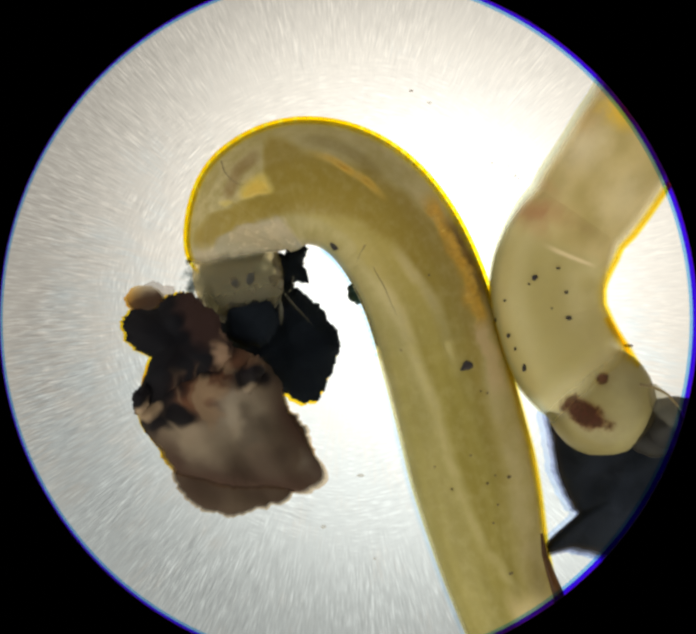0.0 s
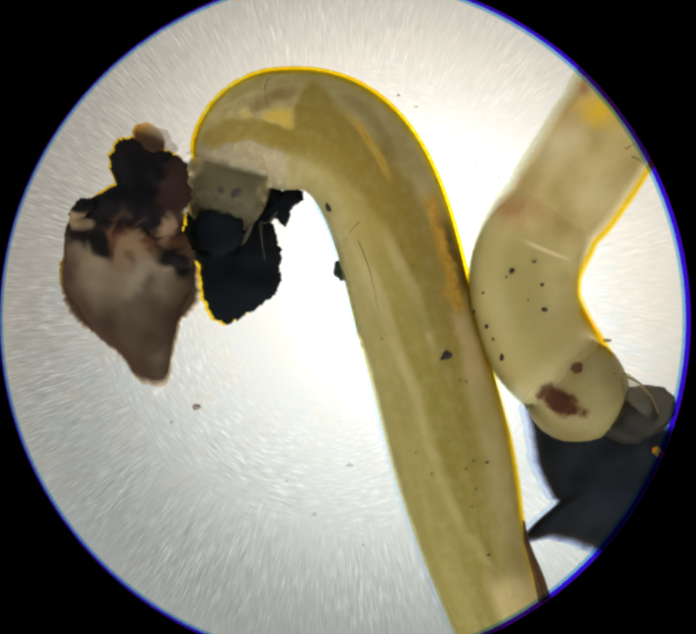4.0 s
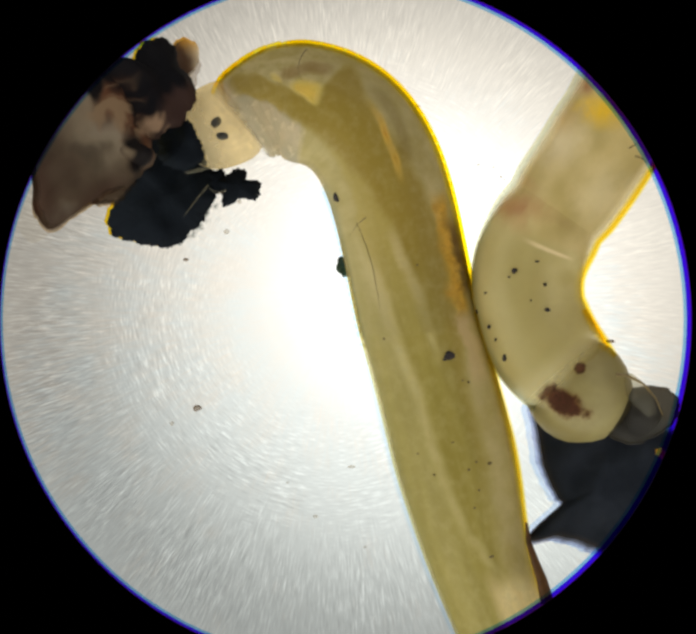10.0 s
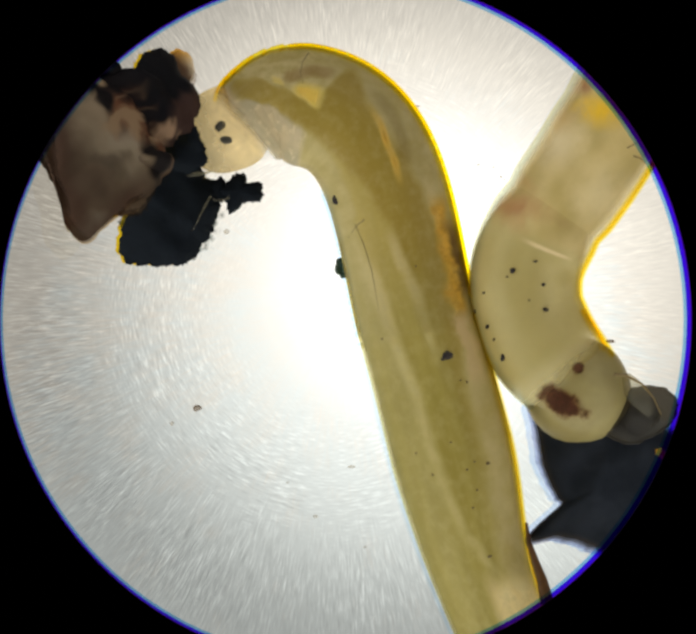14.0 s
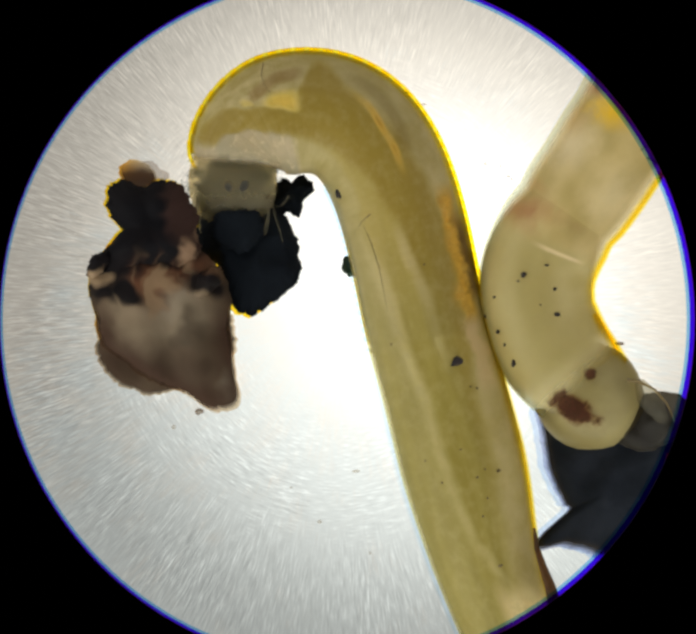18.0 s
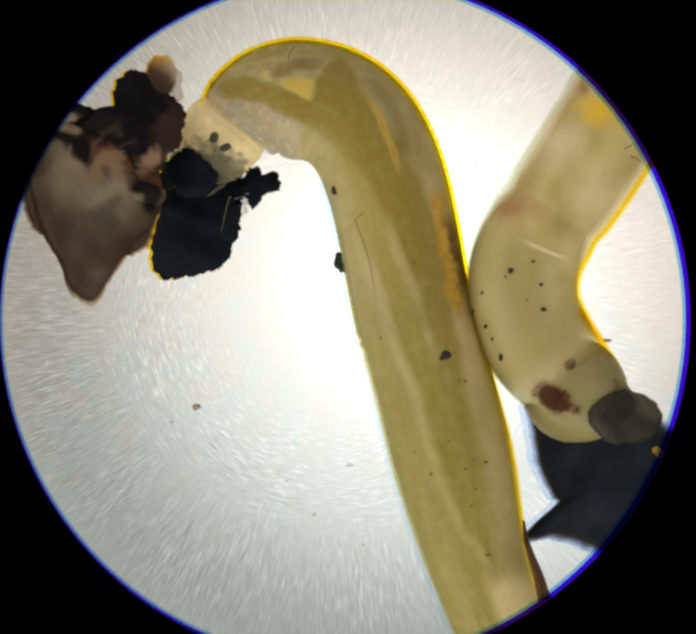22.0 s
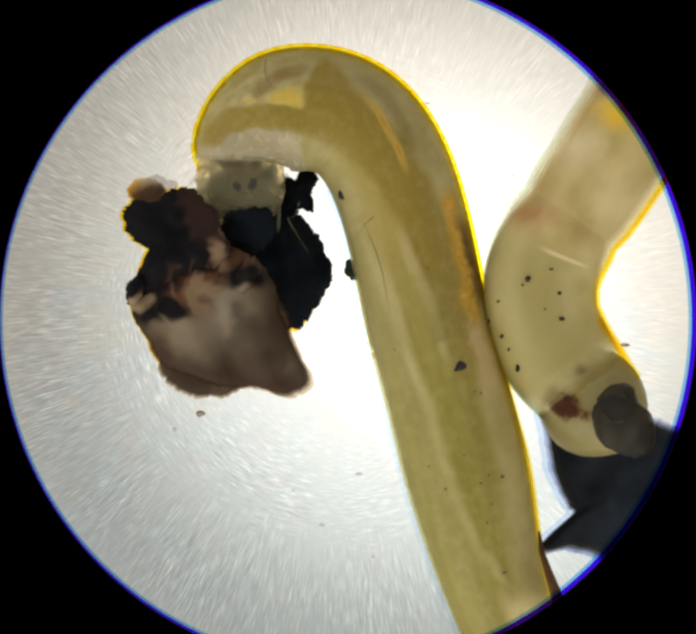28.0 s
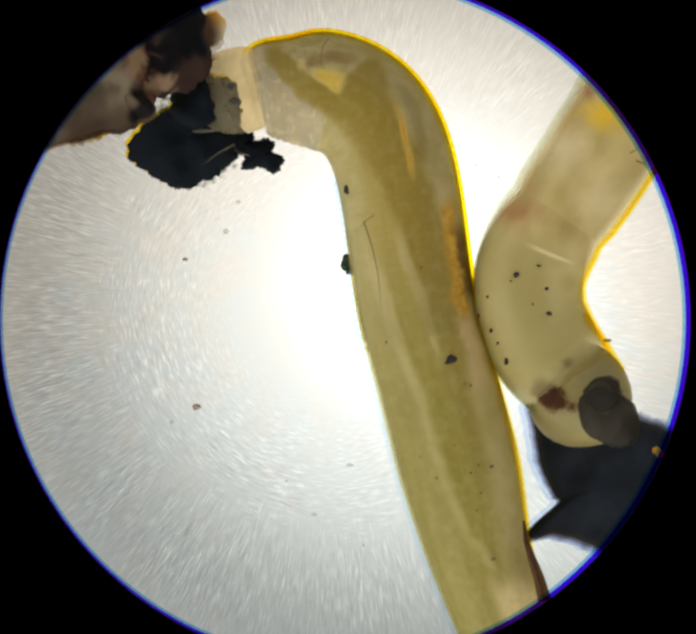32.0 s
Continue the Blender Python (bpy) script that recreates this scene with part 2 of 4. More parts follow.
    c = g.mix(times(line, window(-0.60, 0.0, 0.08), g.step(cloud, 0.2, 0.6, 0.5, 1.0)), c, (0.88, 0.76, 0.40))
    room = times(g.step(w, -0.15, 0.15), g.step(g.math("MULTIPLY_ADD", v, 0.04, u), -0.62, -0.54, 1.0, 0.0))
    c = g.mix(times(room, g.step(cloud, 0.3, 0.6, 0.55, 0.95)), c, (0.92, 0.74, 0.38))
    shine = g.math("MAXIMUM", shine, times(room, g.step(cloud, 0.35, 0.65, 0.0, 0.45)))
    # fine mottling and grime
    fine = g.noise(9000, 4, 0.6)
    c = g.mix(g.step(blotch, 0.40, 0.75, 0.0, 0.16), c, (0.74, 0.62, 0.30))
    c = g.mix(g.step(fine, 0.40, 0.78, 0.0, 0.05), c, (0.30, 0.22, 0.06))
    s = g.shader("ShaderNodeBsdfPrincipled", Base_Color=c, Roughness=0.42, Specular_IOR_Level=0.3, Normal=g.bump(fine, 0.10, 0.00003))
    s = g.blend(0.34, s, g.shader("ShaderNodeBsdfTranslucent", Color=c))
    shine = g.math("MAXIMUM", shine, times(g.math("MAXIMUM", below, tip), g.step(cloud, 0.3, 0.65, 0.16, 0.34), g.step(u, 0.66, 0.80, 0.55, 1.0)))
    shine = g.math("MAXIMUM", shine, g.step(g.math("MULTIPLY_ADD", wob, 0.01, u), 0.832, 0.864, 0.0, 0.95))
    # the skin thins out to a clear margin on both flanks, widest along the rear
    edge = g.math("ABSOLUTE", v)
    shine = g.math("MAXIMUM", shine, times(g.step(edge, 0.88, 1.0, 0.0, 0.9), g.step(u, 0.15, 0.40, 1.0, 0.25), g.math("MAXIMUM", g.step(v, 0.0, 0.1, 1.0, 0.0), g.step(u, -0.35, -0.15, 1.0, 0.0))))
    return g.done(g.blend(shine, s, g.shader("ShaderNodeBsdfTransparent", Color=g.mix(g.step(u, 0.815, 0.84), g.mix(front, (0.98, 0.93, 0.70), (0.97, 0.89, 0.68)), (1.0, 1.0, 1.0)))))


def head_material():
    """Clear head skin: creamy and blotched at the neck, greyer round the mouth."""
    g = Graph("grey_green_head_skin")
    x, y, _ = g.split(g.coords())
    big, fine = g.noise(2600, 4, 0.6), g.noise(9000, 4, 0.6)
    at_y = g.math("MULTIPLY_ADD", big, 40.0, g.math("DIVIDE", y, PX))
    mouth = g.step(at_y, -10, 80)
    c = g.mix(mouth, g.mix(g.step(big, 0.35, 0.65), (0.66, 0.54, 0.31), (0.90, 0.73, 0.44)), g.mix(g.step(big, 0.3, 0.7), (0.33, 0.30, 0.19), (0.50, 0.44, 0.28)))
    c = g.mix(g.step(fine, 0.4, 0.8, 0.0, 0.25), c, (0.30, 0.28, 0.19))
    s = g.shader("ShaderNodeBsdfPrincipled", Base_Color=c, Roughness=0.35, Specular_IOR_Level=0.35, Normal=g.bump(fine, 0.15, 0.00003))
    s = g.blend(0.45, s, g.shader("ShaderNodeBsdfTranslucent", Color=c))
    clear = g.math("MAXIMUM", g.math("ADD", g.step(big, 0.3, 0.7, 0.50, 0.70), g.step(at_y, -10, 60, 0.20, 0.0)), g.step(at_y, -84, -34, 0.95, 0.0))
    return g.done(g.blend(clear, s, g.shader("ShaderNodeBsdfTransparent", Color=g.mix(g.step(at_y, -84, -34), (1.0, 1.0, 1.0), (0.97, 0.88, 0.66)))))


def pale_larva_material():
    """Tan skin of the second larva: rusty clouds and an orange patch on the far end, clear olive-cream near the head, and a clear margin."""
    g = Graph("pale_tan_larva_skin")
    u, v, _ = g.split(g.coords("UV"))
    v = g.math("MULTIPLY_ADD", v, 2.0, -1.0)
    flow = g.join(g.math("MULTIPLY", u, 9), g.math("MULTIPLY", v, 1.8))
    cloud, fine = g.noise(1.0, 1.5, 0.4, flow), g.noise(7000, 4, 0.6)
    near = g.step(g.math("MULTIPLY_ADD", cloud, 0.06, u), 0.60, 0.66)
    far = g.mix(g.step(cloud, 0.30, 0.66), (0.50, 0.395, 0.150), (0.68, 0.55, 0.255))
    wob = g.math("ADD", g.noise(1.0, 3, 0.6, g.join(g.math("MULTIPLY", u, 16), g.math("MULTIPLY", v, 3), 5.0)), -0.5)

    def stain(cu, cv, ru, rv, strength, colour, base):
        du = g.math("DIVIDE", g.math("ADD", g.math("MULTIPLY_ADD", wob, 0.05, u), -cu), ru)
        dv = g.math("DIVIDE", g.math("ADD", g.math("MULTIPLY_ADD", wob, 0.6, v), -cv), rv)
        d = g.math("SQRT", g.math("ADD", g.math("MULTIPLY", du, du), g.math("MULTIPLY", dv, dv)))
        return g.mix(g.step(d, 0.0, 1.4, strength, 0.0), base, colour)

    # the first two are pale highlights painted in, the others stains
    for cu, cv, ru, rv, strength, colour in ((0.40, 0.62, 0.06, 0.5, 0.7, (0.84, 0.72, 0.46)), (0.44, -0.45, 0.07, 0.5, 0.6, (0.80, 0.68, 0.40)), (0.33, -0.35, 0.05, 0.4, 0.5, (0.58, 0.45, 0.16)),
                                             (0.295, 0.34, 0.036, 0.42, 1.0, (0.90, 0.58, 0.03)), (0.268, 0.82, 0.022, 0.25, 0.9, (0.36, 0.15, 0.06)), (0.345, 0.80, 0.04, 0.3, 0.5, (0.62, 0.40, 0.16)),
                                             (0.568, 0.66, 0.030, 0.30, 0.85, (0.46, 0.23, 0.09)), (0.545, 0.35, 0.025, 0.35, 0.6, (0.56, 0.33, 0.14)), (0.60, 0.45, 0.018, 0.25, 0.6, (0.60, 0.30, 0.13)),
                                             (0.515, 0.75, 0.02, 0.3, 0.5, (0.56, 0.36, 0.15)), (0.545, -0.15, 0.015, 0.25, 0.4, (0.42, 0.30, 0.12))):
        far = stain(cu, cv, ru, rv, strength, colour, far)
    close = g.mix(g.step(cloud, 0.35, 0.7), (0.58, 0.485, 0.195), (0.70, 0.605, 0.29))
    close = g.mix(g.step(g.math("ABSOLUTE", g.math("ADD", v, -0.1)), 0.1, 0.95, 0.75, 0.0), close, (0.46, 0.385, 0.15))
    c = g.mix(near, far, close)
    seam = g.step(g.math("ABSOLUTE", g.math("ADD", g.math("MULTIPLY_ADD", g.math("MULTIPLY", v, v), 0.012, u), -0.612)), 0.001, 0.008, 0.75, 0.0)
    c = g.mix(g.math("MULTIPLY", seam, g.math("MULTIPLY", g.step(v, -0.75, -0.5), g.step(v, -0.1, 0.35, 1.0, 0.0))), c, (0.95, 0.80, 0.50))
    c = g.mix(g.step(fine, 0.4, 0.8, 0.0, 0.10), c, (0.35, 0.27, 0.10))
    s = g.shader("ShaderNodeBsdfPrincipled", Base_Color=c, Roughness=0.40, Specular_IOR_Level=0.3, Normal=g.bump(fine, 0.10, 0.00003))
    s = g.blend(0.38, s, g.shader("ShaderNodeBsdfTranslucent", Color=c))
    start = g.math("SUBTRACT", g.step(u, 0.52, 0.66, 0.66, 0.93), g.math("MULTIPLY", wob, 0.12))
    thin = g.step(g.math("ABSOLUTE", v), start, 1.0, 0.0, 0.93)
    thin = g.math("MAXIMUM", thin, g.step(u, 0.83, 0.95, 0.0, 0.96))
    return g.done(g.blend(thin, s, g.shader("ShaderNodeBsdfTransparent", Color=(0.99, 0.95, 0.80))))


def second_head_material():
    """Olive head skin of the second larva, clear at the back where the last segment covers it."""
    g = Graph("olive_head_skin")
    _, y, _ = g.split(g.coords())
    big, fine = g.noise(900, 3, 0.5), g.noise(5000, 4, 0.6)
    c = g.mix(g.step(big, 0.36, 0.64), (0.35, 0.29, 0.115), (0.47, 0.40, 0.175))
    c = g.mix(g.step(fine, 0.4, 0.8, 0.0, 0.2), c, (0.27, 0.22, 0.09))
    s = g.shader("ShaderNodeBsdfPrincipled", Base_Color=c, Roughness=0.36, Specular_IOR_Level=0.35, Normal=g.bump(fine, 0.1, 0.00003))
    s = g.blend(0.34, s, g.shader("ShaderNodeBsdfTranslucent", Color=c))
    back = g.step(g.math("MULTIPLY_ADD", big, 40.0, g.math("DIVIDE", y, PX)), -75, 25, 0.96, 0.0)
    return g.done(g.blend(back, s, g.shader("ShaderNodeBsdfTransparent", Color=(0.98, 0.96, 0.88))))


def leaf_material(name, bare=False):
    """Dead leaf: rotted black at the stalk, rust and cream tongues between, grey-brown and smooth towards the end."""
    g = Graph(name)
    x, y, _ = g.split(g.coords())
    big, mid, fine = g.noise(950, 2.0, 0.5), g.noise(2300, 1.6, 0.5, distortion=0.4), g.noise(9000, 5, 0.65)
    twist = g.noise(1900, 1.6, 0.5)
    x = g.math("MULTIPLY_ADD", g.math("ADD", mid, -0.5), 120.0, g.math("DIVIDE", x, PX))
    y = g.math("MULTIPLY_ADD", g.math("ADD", twist, -0.5), 120.0, g.math("DIVIDE", y, PX))

    def stain(cx, cy, rx, ry, strength, soft=0.5):
        """A soft-edged round stain, frayed by the noise in x and y."""
        dx, dy = g.math("DIVIDE", g.math("ADD", x, -cx), rx), g.math("DIVIDE", g.math("ADD", y, -cy), ry)
        return g.step(g.math("SQRT", g.math("ADD", g.math("MULTIPLY", dx, dx), g.math("MULTIPLY", dy, dy))), 1 - soft, 1 + soft, strength, 0.0)

    c = g.mix(g.step(big, 0.34, 0.66), (0.056, 0.036, 0.021), (0.130, 0.092, 0.056))
    c = g.mix(g.step(fine, 0.3, 0.8, 0.0, 0.16), c, (0.08, 0.06, 0.04))
    if not bare:
        c = g.mix(stain(20, 350, 150, 60, 0.6, 0.8), c, (0.105, 0.070, 0.046))
        c = g.mix(stain(-36, 236, 92, 66, 0.80, 0.8), c, (0.28, 0.215, 0.14))
        c = g.mix(stain(-50, 226, 40, 40, 0.75, 0.95), c, (0.345, 0.28, 0.195))
        c = g.mix(stain(60, 232, 60, 50, 0.55, 0.8), c, (0.30, 0.225, 0.145))
        c = g.mix(stain(-168, 420, 46, 46, 0.6), c, (0.28, 0.245, 0.18))
        c = g.mix(stain(-120, 462, 90, 22, 0.7), c, (0.17, 0.065, 0.03))
        c = g.mix(stain(-72, 290, 30, 26, 0.6, 0.7), c, (0.06, 0.045, 0.03))
        # rust under the crust, with cream tongues where the skin is gone
        c = g.mix(stain(-20, 128, 130, 70, 0.9), c, (0.135, 0.052, 0.024))
        tongue = g.noise(1.0, 2, 0.45, g.join(g.math("MULTIPLY", x, 0.021), g.math("MULTIPLY", y, 0.008), 3.0))
        c = g.mix(g.math("MULTIPLY", stain(-10, 165, 130, 66, 1.0), g.step(tongue, 0.47, 0.60, 0.0, 0.8)), c, (0.31, 0.205, 0.115))
        for cx, cy, rx, ry in ((-112, 182, 62, 36), (104, 118, 74, 70), (118, 194, 30, 22), (56, 186, 44, 22), (-34, 118, 26, 34), (14, 120, 20, 30), (-10, 62, 150, 70), (10, -20, 170, 100)):
            c = g.mix(stain(cx, cy, rx, ry, 0.97, 0.42), c, (0.0050, 0.0046, 0.0060))
        c = g.mix(stain(-88, 14, 40, 84, 0.75), c, (0.062, 0.032, 0.025))
        c = g.mix(stain(-84, 108, 18, 26, 0.85, 0.7), c, (0.40, 0.255, 0.155))
        c = g.mix(stain(112, 150, 22, 16, 0.8, 0.6), c, (0.42, 0.29, 0.17))
    else:
        c = g.mix(g.step(big, 0.30, 0.70, 0.75, 0.4), c, (0.062, 0.036, 0.022))
    rim, _, _ = g.split(g.coords("UV"))
    c = g.mix(g.math("MULTIPLY", g.step(g.math("MULTIPLY_ADD", g.math("ADD", mid, -0.5), 0.3, rim), 0.62, 0.95, 0.0, 0.8), g.step(y, 170, 300)), c, (0.060, 0.030, 0.019))
    s = g.shader("ShaderNodeBsdfPrincipled", Base_Color=c, Roughness=0.7, Specular_IOR_Level=0.10, Normal=g.bump(fine, 0.25, 0.00003))
    s = g.blend(0.22, s, g.shader("ShaderNodeBsdfTranslucent", Color=c))
    # the far end of the blade thins out to nothing
    f, _, _ = g.split(g.coords("UV"))
    frayed = g.math("MULTIPLY_ADD", g.math("ADD", mid, -0.5), 0.08, f)
    thin = g.step(frayed, 0.91, 1.0, 0.0, 0.92)
    if not bare:
        thin = g.math("MULTIPLY", thin, g.step(y, 190, 300))
    return g.done(g.blend(thin, s, g.shader("ShaderNodeBsdfTransparent", Color=(0.95, 0.86, 0.74))))


def flap_material():
    """Thin end of the leaf: amber and cloudy at its root, clear towards its rim."""
    g = Graph("amber_leaf_tip")
    x, y, _ = g.split(g.coords())
    n = g.noise(3000, 4, 0.6)
    y = g.math("MULTIPLY_ADD", n, 70.0, g.math("DIVIDE", y, PX))
    x = g.math("MULTIPLY_ADD", n, -50.0, g.math("DIVIDE", x, PX))
    f, _, _ = g.split(g.coords("UV"))
    root = g.step(y, -60, 10)
    side = g.step(x, -30, 40)
    c = g.mix(side, (0.66, 0.56, 0.38), (0.74, 0.38, 0.03))
    c = g.mix(root, c, (0.11, 0.050, 0.018))
    body = g.blend(0.6, g.shader("ShaderNodeBsdfPrincipled", Base_Color=c, Roughness=0.4), g.shader("ShaderNodeBsdfTranslucent", Color=c))
    film = g.shader("ShaderNodeBsdfTransparent", Color=g.mix(side, (0.95, 0.91, 0.84), (1.0, 0.74, 0.26)))
    k = g.math("MAXIMUM", g.mix(root, g.mix(side, (0.72, 0.72, 0.72), (0.42, 0.42, 0.42)), (0.10, 0.10, 0.10)), g.step(f, 0.72, 1.0, 0.0, 0.9))
    return g.done(g.blend(k, body, film))


def veil(name, colour, tint, clear):
    """Thin film: part of the light goes straight through, tinted."""
    g = Graph(name)
    fine = g.noise(5000, 4, 0.6)
    c = g.mix(g.step(fine, 0.3, 0.7), tuple(0.6 * k for k in colour), colour)
    body = g.blend(0.5, g.shader("ShaderNodeBsdfPrincipled", Base_Color=c, Roughness=0.4), g.shader("ShaderNodeBsdfTranslucent", Color=c))
    return g.done(g.blend(clear, body, g.shader("ShaderNodeBsdfTransparent", Color=tint)))


def smudge(name, colour, tint, rx, ry, clear=0.15):
    """A pigment patch under the skin, also the head's shade sheet, that fades out towards its rim."""
    g = Graph(name)
    x, y, _ = g.split(g.coords())
    n = g.noise(6000, 4, 0.6)
    dx, dy = g.math("DIVIDE", x, rx * PX), g.math("DIVIDE", y, ry * PX)
    d = g.math("MULTIPLY_ADD", n, 1.3, g.math("SQRT", g.math("ADD", g.math("MULTIPLY", dx, dx), g.math("MULTIPLY", dy, dy))))
    c = g.mix(g.step(n, 0.3, 0.7), tuple(0.5 * k for k in colour), colour)
    body = g.shader("ShaderNodeBsdfPrincipled", Base_Color=c, Roughness=0.6, Specular_IOR_Level=0.08)
    return g.done(g.blend(g.step(d, 1.12, 1.62, clear, 1.0), body, g.shader("ShaderNodeBsdfTransparent", Color=g.mix(g.step(d, 1.12, 1.62), tint, (1.0, 1.0, 1.0)))))


def soft_tint(name, colour):
    """A clear film that is tinted along its middle and clears towards both rims."""
    g = Graph(name)
    f, _, _ = g.split(g.coords("UV"))
    k = g.math("MULTIPLY", g.step(f, 0.0, 0.55), g.step(f, 0.55, 1.0, 1.0, 0.0))
    return g.done(g.shader("ShaderNodeBsdfTransparent", Color=g.mix(k, (1.0, 1.0, 1.0), colour)))


def amber_fading():
    """Amber margin that clears towards the leaf's far end."""
    g = Graph("amber_leaf_margin_end")
    _, y, _ = g.split(g.coords())
    return g.done(g.shader("ShaderNodeBsdfTransparent", Color=g.mix(g.step(y, 240 * PX, 330 * PX), (1.0, 0.84, 0.14), (0.995, 0.985, 0.965))))


def thin_rimmed(name, colour, dark):
    """Rotten leaf that thins out towards its rim and lets some light through there."""
    g = Graph(name)
    big, fine = g.noise(1400, 3, 0.55), g.noise(6000, 5, 0.65)
    c = g.mix(g.math("MULTIPLY_ADD", fine, 0.5, g.math("MULTIPLY", g.step(big, 0.35, 0.65), 0.5)), dark, colour)
    f, _, _ = g.split(g.coords("UV"))
    rim = g.math("MULTIPLY_ADD", g.math("ADD", big, -0.5), 0.10, f)
    c = g.mix(g.step(rim, 0.80, 0.95, 0.0, 0.6), c, (0.075, 0.060, 0.045))
    s = g.shader("ShaderNodeBsdfPrincipled", Base_Color=c, Roughness=0.85, Specular_IOR_Level=0.05, Normal=g.bump(fine, 0.8, 0.00003))
    return g.done(g.blend(g.step(rim, 0.86, 1.0, 0.0, 0.92), s, g.shader("ShaderNodeBsdfTransparent", Color=(0.90, 0.90, 0.98))))


def tinted(name, colour):
    g = Graph(name)
    return g.done(g.shader("ShaderNodeBsdfTransparent", Color=colour))


PLATE, LAMP, GLOW = spot(760, 680), spot(968, 612), spot(1262, 1240)
M_PLATE = plate_material()
M_BLACK = plain("matt_black_metal", (0.0035, 0.0037, 0.0045), (0.0018, 0.0018, 0.0022), 900, 0.9, spec=0.02)
M_FRINGE = tinted("violet_glass_edge", (0.40, 0.09, 1.0))
M_FRINGE_IN = tinted("pale_blue_glass_edge", (0.55, 0.80, 1.0))
M_LARVA = larva_material("olive_larva_skin")
M_LARVA2 = pale_larva_material()
M_HEAD2 = second_head_material()
M_HEAD = head_material()
M_SPOT = plain("black_brown_spot", (0.03, 0.018, 0.012), (0.012, 0.009, 0.009), 20000, 0.6)
M_EYE = plain("dark_olive_eyespot", (0.060, 0.055, 0.038), (0.030, 0.028, 0.022), 9000, 0.6)
M_PATCH = smudge("red_brown_patch", (0.075, 0.026, 0.012), (0.75, 0.5, 0.4), 34, 74)
M_PATCH_SMALL = smudge("dark_brown_patch", (0.12, 0.05, 0.025), (0.7, 0.5, 0.4), 16, 15)
M_DEBRIS = plain("black_rotten_leaf", (0.0095, 0.0125, 0.0165), (0.006, 0.008, 0.011), 9000, 0.85, relief=0.8, spec=0.05)
M_DEBRIS2 = thin_rimmed("dark_grey_leaf", (0.024, 0.028, 0.036), (0.012, 0.015, 0.020))
M_FLAKE = leaf_material("grey_brown_dead_leaf")
M_LOBE = leaf_material("brown_leaf_lobe", True)
M_TIP = flap_material()
M_FLAP = veil("clear_leaf_flap", (0.60, 0.55, 0.48), (0.93, 0.90, 0.88), 0.78)
M_CUTICLE = tinted("yellow_cuticle", (1.0, 0.90, 0.20))
M_BLUISH = tinted("bluish_cuticle", (0.84, 0.90, 1.0))
M_CUTICLE_SOFT = soft_tint("soft_yellow_cuticle", (1.0, 0.82, 0.10))
M_BLUISH_SOFT = soft_tint("soft_bluish_cuticle", (0.89, 0.95, 1.0))
M_AMBER = tinted("amber_leaf_margin", (1.0, 0.84, 0.14))
M_AMBER_END = amber_fading()
M_FAINT = plain("brown_speck", (0.20, 0.14, 0.05), (0.11, 0.08, 0.03), 20000, 0.6)
M_HAIR = plain("brown_hair", (0.22, 0.155, 0.05), (0.13, 0.09, 0.03), 9000, 0.5)
M_GLINT = veil("bright_amber_glint", (0.90, 0.50, 0.05), (1.0, 0.8, 0.2), 0.3)
M_STALK = veil("brown_stalk", (0.13, 0.065, 0.022), (0.6, 0.4, 0.2), 0.3)
M_GRIT = veil("grey_grit", (0.58, 0.53, 0.44), (0.93, 0.90, 0.86), 0.76)
M_GRIT_DARK = veil("brown_grit", (0.30, 0.22, 0.15), (0.80, 0.74, 0.68), 0.42)
M_SHADE = smudge("dark_shade_sheet", (0.095, 0.105, 0.085), (0.30, 0.35, 0.34), 124, 122, 0.5)
M_MOUTH = veil("grey_mouthpart_skin", (0.072, 0.064, 0.048), (0.62, 0.57, 0.48), 0.36)
M_HOOK = veil("glassy_mouth_hook", (0.45, 0.43, 0.33), (0.94, 0.91, 0.82), 0.75)
M_GREEN = plain("dark_green_algae", (0.03, 0.06, 0.02), (0.01, 0.025, 0.012), 9000, 0.7)


# ---- building helpers ----
def mesh_of(name, verts, faces, material, uvs=None, smooth=True):
    me = bpy.data.meshes.new(name)
    me.from_pydata([tuple(v) for v in verts], [], faces)
    if uvs:
        layer = me.uv_layers.new(name="UVMap")
        for loop in me.loops:
            layer.data[loop.index].uv = uvs[loop.vertex_index]
    for p in me.polygons:
        p.use_smooth = smooth
    me.materials.append(material)
    me.update()
    return me


def part(name, me, parent, label="", m=None):
    ob = new(name, me)
    ob.parent = parent
    if m is not None:
        ob.matrix_basis = m
    if label:
        ob["label"] = label
    return ob


def thing(name, m, label, category, kind="", group=""):
    ob = new(name)
    ob.empty_display_size = 0.0005
    ob.matrix_basis = m
    return tagged(ob, label, category, group, kind)


def ring(name, r_in, r_out, z0, z1, material, shift=(0, 0), n=160):
    """A flat ring with thickness; the hole may be off centre."""
    verts, faces = [], []
    for k in range(n):
        c, s = math.cos(2 * math.pi * k / n), math.sin(2 * math.pi * k / n)
        verts += [(shift[0] + r_in * c, shift[1] + r_in * s, z0), (r_out * c, r_out * s, z0),
                  (r_out * c, r_out * s, z1), (shift[0] + r_in * c, shift[1] + r_in * s, z1)]
    for k in range(n):
        a, b = 4 * k, 4 * ((k + 1) % n)
        for i in range(4):
            j = (i + 1) % 4
            faces.append((a + i, b + i, b + j, a + j))
    return mesh_of(name, verts, faces, material, smooth=False)


